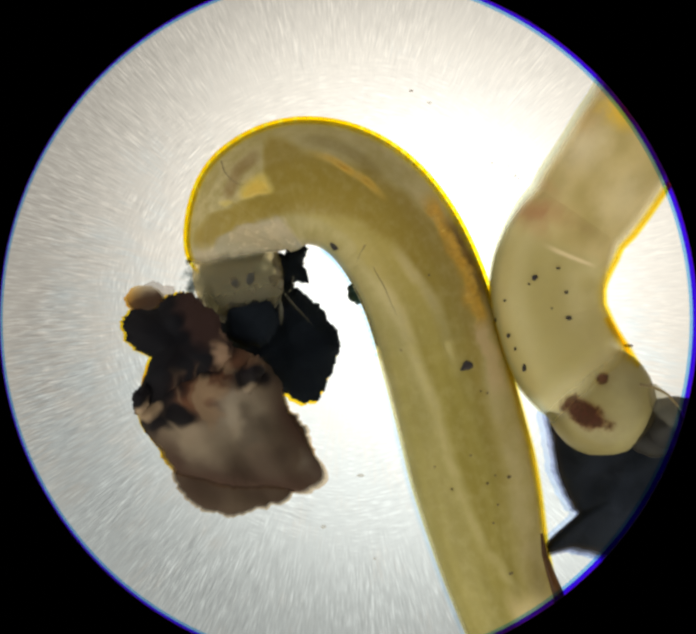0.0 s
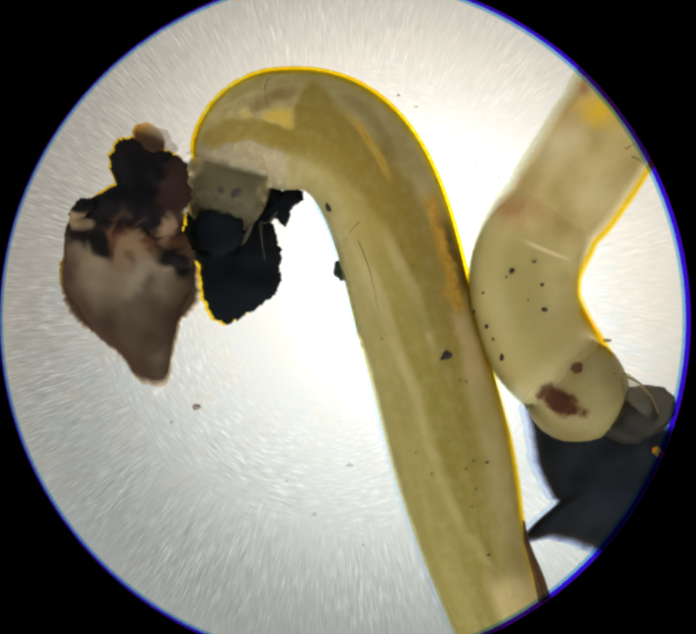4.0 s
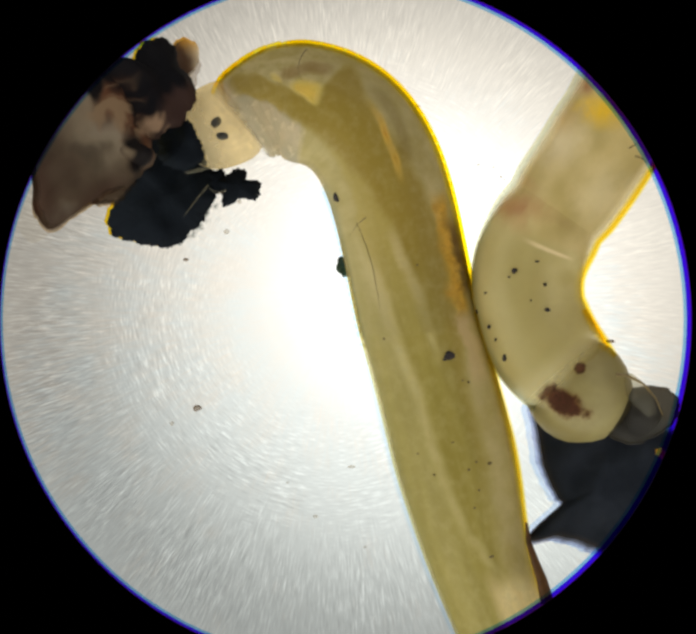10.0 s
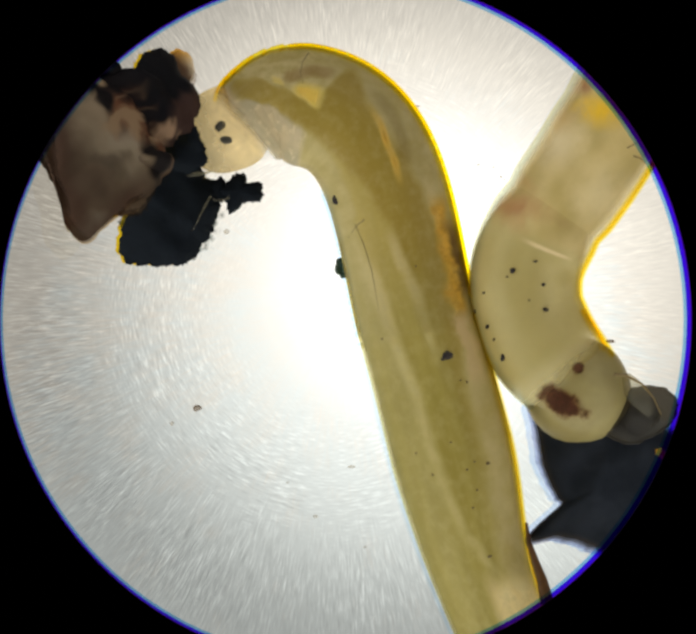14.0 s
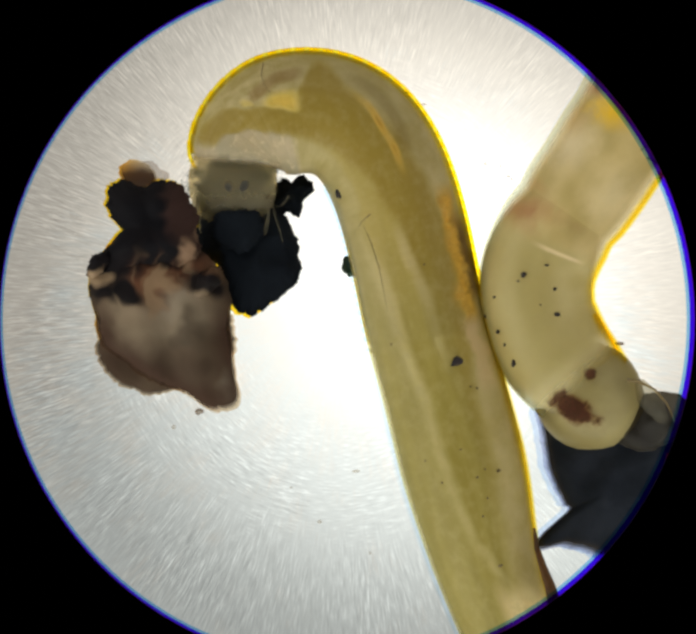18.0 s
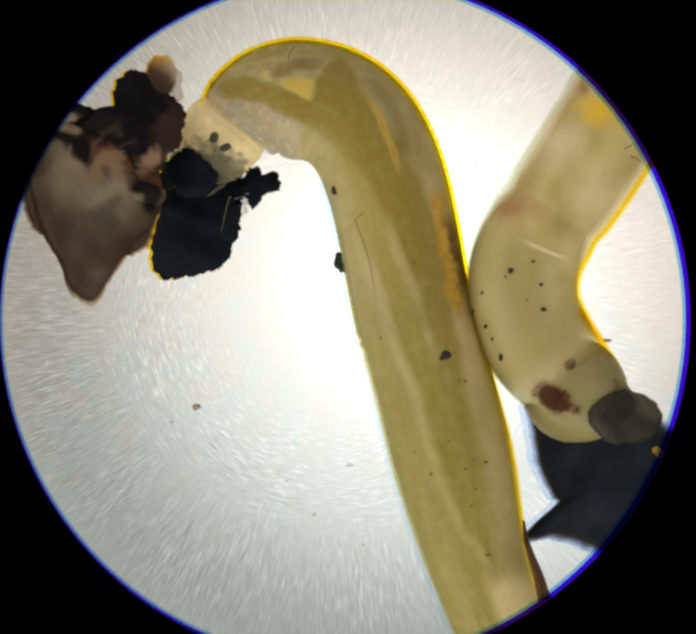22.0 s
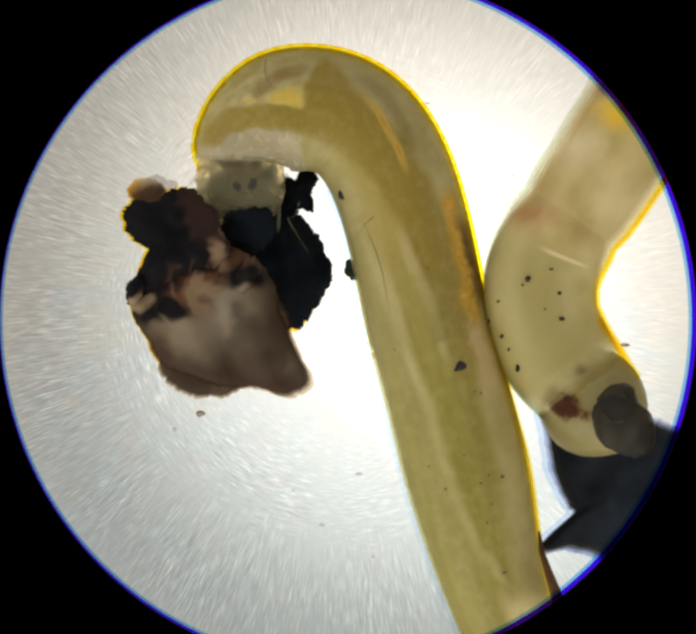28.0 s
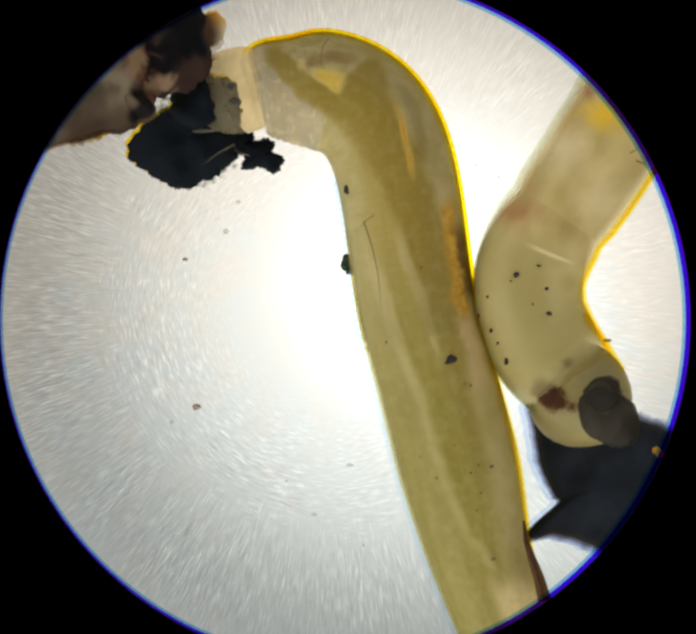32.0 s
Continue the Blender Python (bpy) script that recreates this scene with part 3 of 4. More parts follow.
def blob(name, rx, ry, rz, material, rough=0.08, freq=2.5, seed=0, rows=12, cols=20):
    """A rounded lump with an uneven skin, in grid steps."""
    verts, faces = [(0, 0, rz * PX)], []
    for i in range(1, rows):
        p = math.pi * i / rows
        for j in range(cols):
            a = 2 * math.pi * j / cols
            d = Vector((math.sin(p) * math.cos(a), math.sin(p) * math.sin(a), math.cos(p)))
            k = 1 + rough * noise.noise(d * freq + Vector((seed * 7.3, seed, 0)))
            verts.append((d.x * rx * k * PX, d.y * ry * k * PX, d.z * rz * k * PX))
    verts.append((0, 0, -rz * PX))
    faces += [(0, 1 + j, 1 + (j + 1) % cols) for j in range(cols)]
    for i in range(rows - 2):
        a, b = 1 + i * cols, 1 + (i + 1) * cols
        faces += [(a + j, b + j, b + (j + 1) % cols, a + (j + 1) % cols) for j in range(cols)]
    last, a = len(verts) - 1, 1 + (rows - 2) * cols
    faces += [(last, a + (j + 1) % cols, a + j) for j in range(cols)]
    return mesh_of(name, verts, faces, material)


def scrap(name, radii, thick, material, ragged=0.05, seed=0, n=120, bulge=0.5, freq=3.0, middle=(0, 0)):
    """A torn flat piece: lobes by evenly spaced radii round its middle, ragged rim, uneven faces."""
    m, rings = len(radii), 12
    verts, faces, uvs = [], [], []

    def rim(a):
        f = (a / (2 * math.pi)) % 1.0 * m
        i, k = int(f) % m, f - int(f)
        p0, p1, p2, p3 = (radii[(i + d) % m] for d in (-1, 0, 1, 2))
        even = 0.5 * (2 * p1 + (p2 - p0) * k + (2 * p0 - 5 * p1 + 4 * p2 - p3) * k * k + (3 * p1 - p0 - 3 * p2 + p3) * k ** 3)
        q = Vector((math.cos(a) * freq, math.sin(a) * freq, seed * 3.7))
        return even, even * (1 + ragged * (noise.noise(q) + 0.7 * noise.noise(q * 3.1) + 0.6 * noise.noise(q * 8.3) + 0.4 * noise.noise(q * 19.0)))

    rims = [rim(2 * math.pi * k / n) for k in range(n)]
    for side in (1, -1):
        for i in range(rings + 1):
            f = i / rings
            for k in range(n):
                a = 2 * math.pi * k / n
                even, torn = rims[k]
                r = (even + (torn - even) * f ** 4) * max(f, 0.02)
                x, y = middle[0] + r * math.cos(a), middle[1] + r * math.sin(a)
                dome = math.sqrt(max(0.0, 1 - f ** 2.6))
                q = Vector((x / 60, y / 60, seed + side * 9))
                z = side * thick * (dome * (bulge + (1 - bulge) * (0.5 + noise.noise(q))) + 0.12 * (1 - f))
                verts.append((x * PX, y * PX, z * PX))
                uvs.append((f, k / n))
    per = (rings + 1) * n
    for s in (0, 1):
        for i in range(rings):
            for k in range(n):
                a, b = s * per + i * n + k, s * per + i * n + (k + 1) % n
                f = (a, a + n, b + n, b) if s == 0 else (a, b, b + n, a + n)
                faces.append(f)
        c = [s * per + k for k in range(n)]
        faces.append(c if s == 0 else c[::-1])
    for k in range(n):
        a, b = rings * n + k, rings * n + (k + 1) % n
        faces.append((a, a + per, b + per, b))
    return mesh_of(name, verts, faces, material, uvs)


def strand(name, points, radius, material, n=6):
    """A thin hair through points given as Vectors in metres."""
    verts, faces = [], []
    m = len(points)
    for i, p in enumerate(points):
        d = (points[min(i + 1, m - 1)] - points[max(i - 1, 0)]).normalized()
        side = d.cross(Vector((0, 0, 1))).normalized()
        up = side.cross(d)
        r = radius * PX * (1 - 0.8 * i / (m - 1))
        verts += [p + (side * math.cos(a) + up * math.sin(a)) * r for a in (2 * math.pi * k / n for k in range(n))]
    for i in range(m - 1):
        faces += [(i * n + k, i * n + (k + 1) % n, (i + 1) * n + (k + 1) % n, (i + 1) * n + k) for k in range(n)]
    return mesh_of(name, verts, faces, material)


# ---- the instrument: lit stage plate and the eyepiece tube with its round field stop ----
n_side = 64
stage = new("ground", mesh_of("ground", [(0.03 * math.cos(2 * math.pi * k / n_side), 0.03 * math.sin(2 * math.pi * k / n_side), z)
                                         for z in (0.0, -0.001) for k in range(n_side)],
                              [tuple(range(n_side)), tuple(range(2 * n_side - 1, n_side - 1, -1))] +
                              [(k, n_side + k, n_side + (k + 1) % n_side, (k + 1) % n_side) for k in range(n_side)], M_PLATE, smooth=False))
tagged(stage, "white ground glass stage plate lit brightly from below", "stage plate", kind="structure")

STOP_H = 0.0515            # from the lens down to the field stop
STOP_PX = PX * STOP_H / EYE
tube = thing("microscope_tube", pose(0, 0, 0.02), "matt black microscope tube with a round field stop", "microscope")
R = 778
part("field_stop", ring("field_stop", R * STOP_PX, 0.0135, 0, 0.00008, M_BLACK), tube, "black disc with a round hole")
part("barrel", ring("barrel", 0.0128, 0.0138, 0.0006, 0.068, M_BLACK, n=96), tube)
part("cap", mesh_of("cap", [(0.0138 * math.cos(2 * math.pi * k / 64), 0.0138 * math.sin(2 * math.pi * k / 64), z) for z in (0.068, 0.069) for k in range(64)],
                    [tuple(range(64)), tuple(range(127, 63, -1))] + [(k, (k + 1) % 64, 64 + (k + 1) % 64, 64 + k) for k in range(64)], M_BLACK, smooth=False), tube)
part("lens_edge", ring("lens_edge", (R - 2) * STOP_PX, (R + 8) * STOP_PX, -0.0003, -0.00029, M_FRINGE, shift=(-4 * STOP_PX, 1 * STOP_PX)), tube, "violet rim of the lens")
part("lens_rim", ring("lens_rim", (R - 4) * STOP_PX, (R + 8) * STOP_PX, -0.0006, -0.00059, M_FRINGE_IN, shift=(-5 * STOP_PX, 1 * STOP_PX)), tube, "pale blue rim of the lens")

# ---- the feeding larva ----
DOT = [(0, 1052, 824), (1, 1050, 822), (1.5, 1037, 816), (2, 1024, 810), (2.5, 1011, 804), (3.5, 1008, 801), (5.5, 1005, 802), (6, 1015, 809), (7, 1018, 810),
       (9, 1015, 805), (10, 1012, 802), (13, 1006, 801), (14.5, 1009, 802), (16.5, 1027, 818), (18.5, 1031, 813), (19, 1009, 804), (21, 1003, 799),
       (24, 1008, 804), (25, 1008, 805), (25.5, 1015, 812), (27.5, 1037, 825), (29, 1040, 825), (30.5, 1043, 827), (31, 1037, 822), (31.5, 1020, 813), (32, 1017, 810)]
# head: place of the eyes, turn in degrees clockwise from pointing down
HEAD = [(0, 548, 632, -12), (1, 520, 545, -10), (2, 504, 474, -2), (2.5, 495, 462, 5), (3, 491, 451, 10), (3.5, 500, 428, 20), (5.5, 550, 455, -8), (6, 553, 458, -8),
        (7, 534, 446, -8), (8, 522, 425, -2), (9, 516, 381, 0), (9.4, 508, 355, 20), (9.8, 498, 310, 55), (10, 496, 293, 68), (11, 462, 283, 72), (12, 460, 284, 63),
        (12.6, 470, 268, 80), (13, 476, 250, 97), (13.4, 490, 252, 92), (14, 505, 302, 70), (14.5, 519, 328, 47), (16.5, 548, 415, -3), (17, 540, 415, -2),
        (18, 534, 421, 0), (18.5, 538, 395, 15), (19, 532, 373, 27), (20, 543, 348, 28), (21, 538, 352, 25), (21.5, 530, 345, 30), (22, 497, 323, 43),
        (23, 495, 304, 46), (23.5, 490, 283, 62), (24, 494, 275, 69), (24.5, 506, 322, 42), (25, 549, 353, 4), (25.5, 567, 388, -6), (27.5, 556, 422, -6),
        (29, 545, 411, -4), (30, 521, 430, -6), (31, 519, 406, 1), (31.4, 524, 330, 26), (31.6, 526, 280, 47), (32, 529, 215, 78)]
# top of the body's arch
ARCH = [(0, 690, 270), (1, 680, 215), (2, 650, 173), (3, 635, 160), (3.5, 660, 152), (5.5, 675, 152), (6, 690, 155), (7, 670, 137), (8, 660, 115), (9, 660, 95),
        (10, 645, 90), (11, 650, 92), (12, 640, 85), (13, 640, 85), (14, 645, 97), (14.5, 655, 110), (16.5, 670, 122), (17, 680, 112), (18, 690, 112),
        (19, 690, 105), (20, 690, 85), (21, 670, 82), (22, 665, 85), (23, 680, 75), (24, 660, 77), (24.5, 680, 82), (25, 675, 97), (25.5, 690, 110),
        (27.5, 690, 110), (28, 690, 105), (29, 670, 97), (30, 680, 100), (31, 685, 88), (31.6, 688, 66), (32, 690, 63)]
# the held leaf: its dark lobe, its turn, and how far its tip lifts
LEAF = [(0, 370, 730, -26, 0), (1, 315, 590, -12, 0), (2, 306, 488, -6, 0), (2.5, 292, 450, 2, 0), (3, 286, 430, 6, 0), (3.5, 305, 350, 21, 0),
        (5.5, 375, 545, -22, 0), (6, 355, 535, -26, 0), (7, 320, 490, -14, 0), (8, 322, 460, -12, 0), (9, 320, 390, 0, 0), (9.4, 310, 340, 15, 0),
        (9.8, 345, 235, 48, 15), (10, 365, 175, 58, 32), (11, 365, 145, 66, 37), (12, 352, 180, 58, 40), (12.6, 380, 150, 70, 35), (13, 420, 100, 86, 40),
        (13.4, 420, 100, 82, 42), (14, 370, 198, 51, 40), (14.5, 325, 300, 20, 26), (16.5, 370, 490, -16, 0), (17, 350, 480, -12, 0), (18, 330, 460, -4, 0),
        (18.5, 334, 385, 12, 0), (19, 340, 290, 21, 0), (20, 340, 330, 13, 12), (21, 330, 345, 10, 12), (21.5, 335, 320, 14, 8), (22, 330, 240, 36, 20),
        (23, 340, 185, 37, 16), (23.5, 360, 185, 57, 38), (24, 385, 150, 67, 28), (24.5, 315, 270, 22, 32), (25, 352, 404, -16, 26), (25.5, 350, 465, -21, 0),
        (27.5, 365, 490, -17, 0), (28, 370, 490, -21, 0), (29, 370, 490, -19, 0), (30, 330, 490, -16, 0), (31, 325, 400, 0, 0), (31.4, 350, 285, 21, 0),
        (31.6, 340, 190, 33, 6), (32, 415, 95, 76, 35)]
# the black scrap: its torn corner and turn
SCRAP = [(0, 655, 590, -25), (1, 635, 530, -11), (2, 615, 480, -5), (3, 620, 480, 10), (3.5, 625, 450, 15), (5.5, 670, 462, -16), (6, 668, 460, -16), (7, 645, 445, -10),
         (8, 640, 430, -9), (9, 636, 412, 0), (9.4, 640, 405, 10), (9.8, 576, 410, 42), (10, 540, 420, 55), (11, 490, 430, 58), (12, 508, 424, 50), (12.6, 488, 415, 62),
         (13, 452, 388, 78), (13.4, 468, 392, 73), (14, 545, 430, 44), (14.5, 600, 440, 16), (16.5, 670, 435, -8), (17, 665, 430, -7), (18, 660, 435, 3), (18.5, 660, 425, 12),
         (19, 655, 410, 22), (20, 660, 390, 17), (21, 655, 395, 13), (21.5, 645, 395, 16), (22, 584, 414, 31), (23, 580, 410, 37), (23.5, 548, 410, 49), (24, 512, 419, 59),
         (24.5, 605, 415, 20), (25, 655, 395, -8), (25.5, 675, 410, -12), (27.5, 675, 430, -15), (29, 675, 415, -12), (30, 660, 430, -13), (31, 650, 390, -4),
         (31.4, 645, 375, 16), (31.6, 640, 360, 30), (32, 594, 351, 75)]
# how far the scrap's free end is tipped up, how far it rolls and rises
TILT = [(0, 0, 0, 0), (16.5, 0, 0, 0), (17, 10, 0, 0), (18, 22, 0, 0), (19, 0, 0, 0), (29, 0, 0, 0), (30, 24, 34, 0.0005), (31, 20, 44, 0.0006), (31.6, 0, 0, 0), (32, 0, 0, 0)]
TIMES = sorted({r[0] for table in (DOT, HEAD, ARCH, LEAF, SCRAP) for r in table})
RADIUS, HIGH = 133, 0.00085


def facing(x, y, turn, t, z):
    """A pose whose +y points down the drawing, turned clockwise; +x then points to the drawing's left."""
    c, s = math.cos(radians(turn)), math.sin(radians(turn))
    m = Matrix(((-c, -s, 0), (s, -c, 0), (0, 0, 1))).to_4x4()
    return Matrix.Translation(spot(x, y, t, z)) @ m


def hermite(p0, p1, m0, m1, k):
    return (2 * k ** 3 - 3 * k ** 2 + 1) * p0 + (k ** 3 - 2 * k ** 2 + k) * m0 + (3 * k ** 2 - 2 * k ** 3) * p1 + (k ** 3 - k ** 2) * m1


def spine(t, steps=60):
    """The body's middle line from the still rear part to the head, in drawing steps."""
    dx, dy = at(DOT, t)
    hx, hy, turn = at(HEAD, t)
    ax, ay = at(ARCH, t)
    p0, p1 = Vector((948 + dx - 1015, 740 + dy - 805)), Vector((ax, ay + RADIUS + 7))
    way = Vector((-math.sin(radians(turn)), math.cos(radians(turn))))
    p2 = Vector((hx, hy)) - way * 52
    a, b = (p1 - p0).length, (p2 - p1).length
    k2 = min((1.15 + 0.4 * min(max((turn - 5) / 20, 0), 1) * min(max((80 - turn) / 30, 0), 1)) * b, 260)
    stiff = 1.1 + 0.14 * min(max((turn - 20) / 45, 0), 1)
    pts = [hermite(p0, p1, Vector((-0.25, -0.97)) * a * stiff, Vector((-1, 0)) * a * stiff, i / steps) for i in range(steps)]
    # stretched out sideways, the neck bends in one even arc
    out = min(max((turn - 25) / 30, 0), 1)
    slope = math.atan2(p2.y - p1.y, p1.x - p2.x)
    goal = math.atan2(way.y, -way.x)
    goal += out * 0.75 * (max(goal, 1.6 * slope) - goal)
    end = Vector((-math.cos(goal), math.sin(goal)))
    k2 *= 1 - 0.2 * out
    pts += [hermite(p1, p2, Vector((-1, 0)) * k2, end * k2, i / 30) for i in range(31)]
    return pts


def along(pts, f):
    """Point and direction at the fraction f of a line's length."""
    lengths = [(b - a).length for a, b in zip(pts, pts[1:])]
    want = f * sum(lengths)
    for i, l in enumerate(lengths):
        if want <= l or i == len(lengths) - 1:
            k = want / l
            p = pts[i].lerp(pts[i + 1], k)
            d0 = (pts[i + 1] - pts[max(i - 1, 0)]).normalized()
            d1 = (pts[min(i + 2, len(pts) - 1)] - pts[i]).normalized()
            return p, d0.lerp(d1, min(max(k, 0), 1)).normalized()
        want -= l


def section_pose(p, d, t, z):
    o = spot(p.x, p.y, t, z)
    d = Vector((d.x, -d.y, 0))
    side = Vector((d.y, -d.x, 0))
    m = Matrix((side, d, Vector((0, 0, 1)))).transposed().to_4x4()
    return Matrix.Translation(o) @ m


def tube_piece(name, frames, sizes, us, material, base, n=28, flat=0.96):
    """One short piece of skin through several cross-sections, in the space of base."""
    inv, verts, faces, uvs = base.inverted(), [], [], []
    for m, r, u in zip(frames, sizes, us):
        for k in range(n):
            a = 2 * math.pi * k / n
            verts.append(inv @ (m @ Vector((math.cos(a) * r * PX, 0, math.sin(a) * r * PX * flat))))
            uvs.append((u, 0.5 + 0.5 * math.cos(a)))
    for i in range(len(frames) - 1):
        faces += [(i * n + k, i * n + (k + 1) % n, (i + 1) * n + (k + 1) % n, (i + 1) * n + k) for k in range(n)]
    return mesh_of(name, verts, faces, material, uvs)


def cuticle(frames, sizes, base, side, over=8, material=None, n=9, wide=24):
    """The clear edge of the skin along one flank: a thin curved strip that stands off the body."""
    inv, verts, faces, uvs = base.inverted(), [], [], []
    for m, r in zip(frames, sizes):
        for k in range(n):
            a = radians(wide * (2 * k / (n - 1) - 1))
            verts.append(inv @ (m @ Vector((side * (math.cos(a) * r + over) * PX, 0, math.sin(a) * r * PX * 0.96))))
            uvs.append(((math.cos(a) - math.cos(radians(wide))) / (1 - math.cos(radians(wide))), 0))
    for i in range(len(frames) - 1):
        faces += [(i * n + k, i * n + k + 1, (i + 1) * n + k + 1, (i + 1) * n + k) for k in range(n - 1)]
    return mesh_of("cuticle", verts, faces, material or M_CUTICLE, uvs)


def girth(f):
    """Half width along the moving part."""
    k = min(max((f - 0.80) / 0.18, 0.0), 1.0)
    tuck = max(0.0, (f - 0.95) / 0.06)
    return RADIUS * (1 - 0.19 * k * k * (3 - 2 * k)) * (1 - 0.16 * tuck * tuck)


def shift_at(t):
    return Matrix.Translation(spot(*at(DOT, t), t, HIGH) - spot(1015, 805, 9.0, HIGH))


larva = thing("midge_larva", pose(0, 0, 0), "translucent olive-yellow midge larva arched with dark gut showing", "larva")
REAR = [Vector(p) for p in ((1270, 1650), (1152, 1440), (1086, 1270), (1034, 1060), (985, 870), (948, 740))]
rear_line = []
for i in range(len(REAR) - 1):
    p0, p3 = REAR[max(i - 1, 0)], REAR[min(i + 2, len(REAR) - 1)]
    if i + 2 > len(REAR) - 1:
        p3 = REAR[-1] + Vector((-30, -117))
    rear_line += [hermite(REAR[i], REAR[i + 1], (REAR[i + 1] - p0) * 0.5, (p3 - REAR[i]) * 0.5, k / 8) for k in range(8)]
rear_line.append(REAR[-1])
REAR_N, rear_parts = 8, []
for i in range(REAR_N):
    fs = [(i + k / 5) / REAR_N for k in range(6)]
    got = [along(rear_line, f) for f in fs]
    base = section_pose(*got[2], 9.0, HIGH)
    frames = [section_pose(p, d, 9.0, HIGH) for p, d in got]
    sizes = [RADIUS * (1 + 0.03 * min(1.0, (1 - f) / 0.3)) * (0.78 + 0.22 * (lambda k: k * k * (3 - 2 * k))(min(max((f - 0.30) / 0.42, 0.0), 1.0))) for f in fs]
    part("body_segment", tube_piece("body_segment", frames, sizes, [(f - 1) * 0.95 for f in fs], M_LARVA, base), larva, m=base)
    rear_parts.append(larva.children[-1])
    part("cuticle", cuticle(frames, sizes, base, 1, 7, M_CUTICLE_SOFT, 13, 34), rear_parts[-1], "clear yellow cuticle")
    part("cuticle", cuticle(frames, sizes, base, -1, 13, M_BLUISH_SOFT, 13, 34), rear_parts[-1], "clear bluish cuticle")

RINGS = 44
ref = spine(9.0)
rings = []
for i in range(RINGS):
    fc = (i + 0.5) / RINGS
    base = section_pose(*along(ref, fc), 9.0, HIGH)
    pitch = (along(ref, fc + 0.4 / RINGS)[0] - along(ref, fc - 0.4 / RINGS)[0]).length / 0.8
    d0, d1 = along(ref, max(fc - 0.5 / RINGS, 0))[1], along(ref, min(fc + 0.5 / RINGS, 1))[1]
    bend = math.atan2(d0.x * d1.y - d0.y * d1.x, d0.dot(d1)) * (0.6 if fc < 0.7 else 0.5)
    reach = 1.25 if fc < 0.55 else 1.55      # the rings of the arch overlap further, since they fan out
    frames, sizes = [], []
    for k in range(7):
        x = (k / 3 - 1) * reach
        q = x * pitch * PX
        a = -bend * x
        frames.append(base @ Matrix.Translation((-q * math.sin(a / 2) * (1 if fc < 0.7 else 0.4), q * math.cos(a / 2), 0)) @ Matrix.Rotation(a, 4, "Z"))
        sizes.append(girth(fc + x / RINGS) * (1.004 - 0.010 * x * x) * (1 - (0.05 if fc > 0.83 else 0) * max(x, 0) ** 2))
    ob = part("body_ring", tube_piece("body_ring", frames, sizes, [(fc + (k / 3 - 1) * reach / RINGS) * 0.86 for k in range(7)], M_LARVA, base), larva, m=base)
    part("cuticle", cuticle(frames[1:-1], sizes[1:-1], base, 1), ob, "clear yellow cuticle")
    if fc < 0.5:
        part("cuticle", cuticle(frames[1:-1], sizes[1:-1], base, -1, 12, M_BLUISH_SOFT, 13, 32), ob, "clear bluish cuticle")
    rings.append(ob)


def on_skin(x, y, pieces, radius=RADIUS, sink=2):
    """The piece under a point of the drawing and the place on its back, in the piece's space."""
    p = spot(x, y, 9.0, HIGH + 0.0007)
    ob = min(pieces, key=lambda o: (o.matrix_basis.translation.xy - p.xy).length)
    q = ob.matrix_basis.inverted() @ p
    r = radius * (1.03 if ob in rear_parts else 1.0) * PX
    return ob, Vector((q.x, q.y, 0.96 * math.sqrt(max(r * r - q.x * q.x, 0.02 * r * r)) - sink * PX))


for x, y, a, b in ((1014, 805, 13, 10), (1005, 812, 6, 4), (939, 588, 4, 4), (749, 430, 9, 12), (1045, 860, 4, 3), (1059, 864, 4, 4), (981, 1074, 4, 4), (1059, 1062, 5, 4),
                   (1022, 1000, 6, 3), (1107, 1048, 8, 5), (1082, 1108, 4, 4), (1072, 1148, 4, 4), (1110, 1258, 9, 5), (868, 766, 4, 5), (1076, 1044, 4, 3), (944, 1026, 4, 3)):
    ob, q = on_skin(x, y, rings + rear_parts)
    if (x, y) not in ((1014, 805), (1005, 812), (749, 430)):
        a, b = a * 0.65, b * 0.65
    part("speck", blob("speck", a, b, 4, M_SPOT if a > 5.9 else M_FAINT, 0.5, 2.0, x, 6, 9), ob, "black speck stuck on the skin", Matrix.Translation(q))
for path in (((603, 114), (595, 138), (598, 165), (611, 188)), ((818, 478), (800, 494), (783, 522)), ((800, 494), (822, 545), (840, 600), (850, 650), (858, 690))):
    ob, _ = on_skin(*path[2], rings)
    pts = []
    for x, y in path:
        q = ob.matrix_basis.inverted() @ spot(x, y, 9.0, HIGH + 0.0007)
        pts.append(Vector((q.x, q.y, 0.96 * math.sqrt(max((RADIUS * PX) ** 2 - q.x ** 2, 0)) + PX)))
    part("hair", strand("hair", pts, 1.0, M_HAIR), ob, "fine brown hair")
ob, q = on_skin(772, 596, rings)
part("algae_speck", blob("algae_speck", 15, 22, 12, M_GREEN, 0.6, 1.6, 3), ob, "dark green algae speck", Matrix.Translation((q.x + 2 * PX, q.y, -0.0006)))
ob, q = on_skin(424, 258, rings)
part("algae_speck", blob("algae_speck", 9, 8, 8, M_HAIR, 0.5, 1.6, 4), ob, "brown speck", Matrix.Translation((q.x, q.y, 0)))

head_0 = facing(516, 381, 0, 9.0, HIGH)


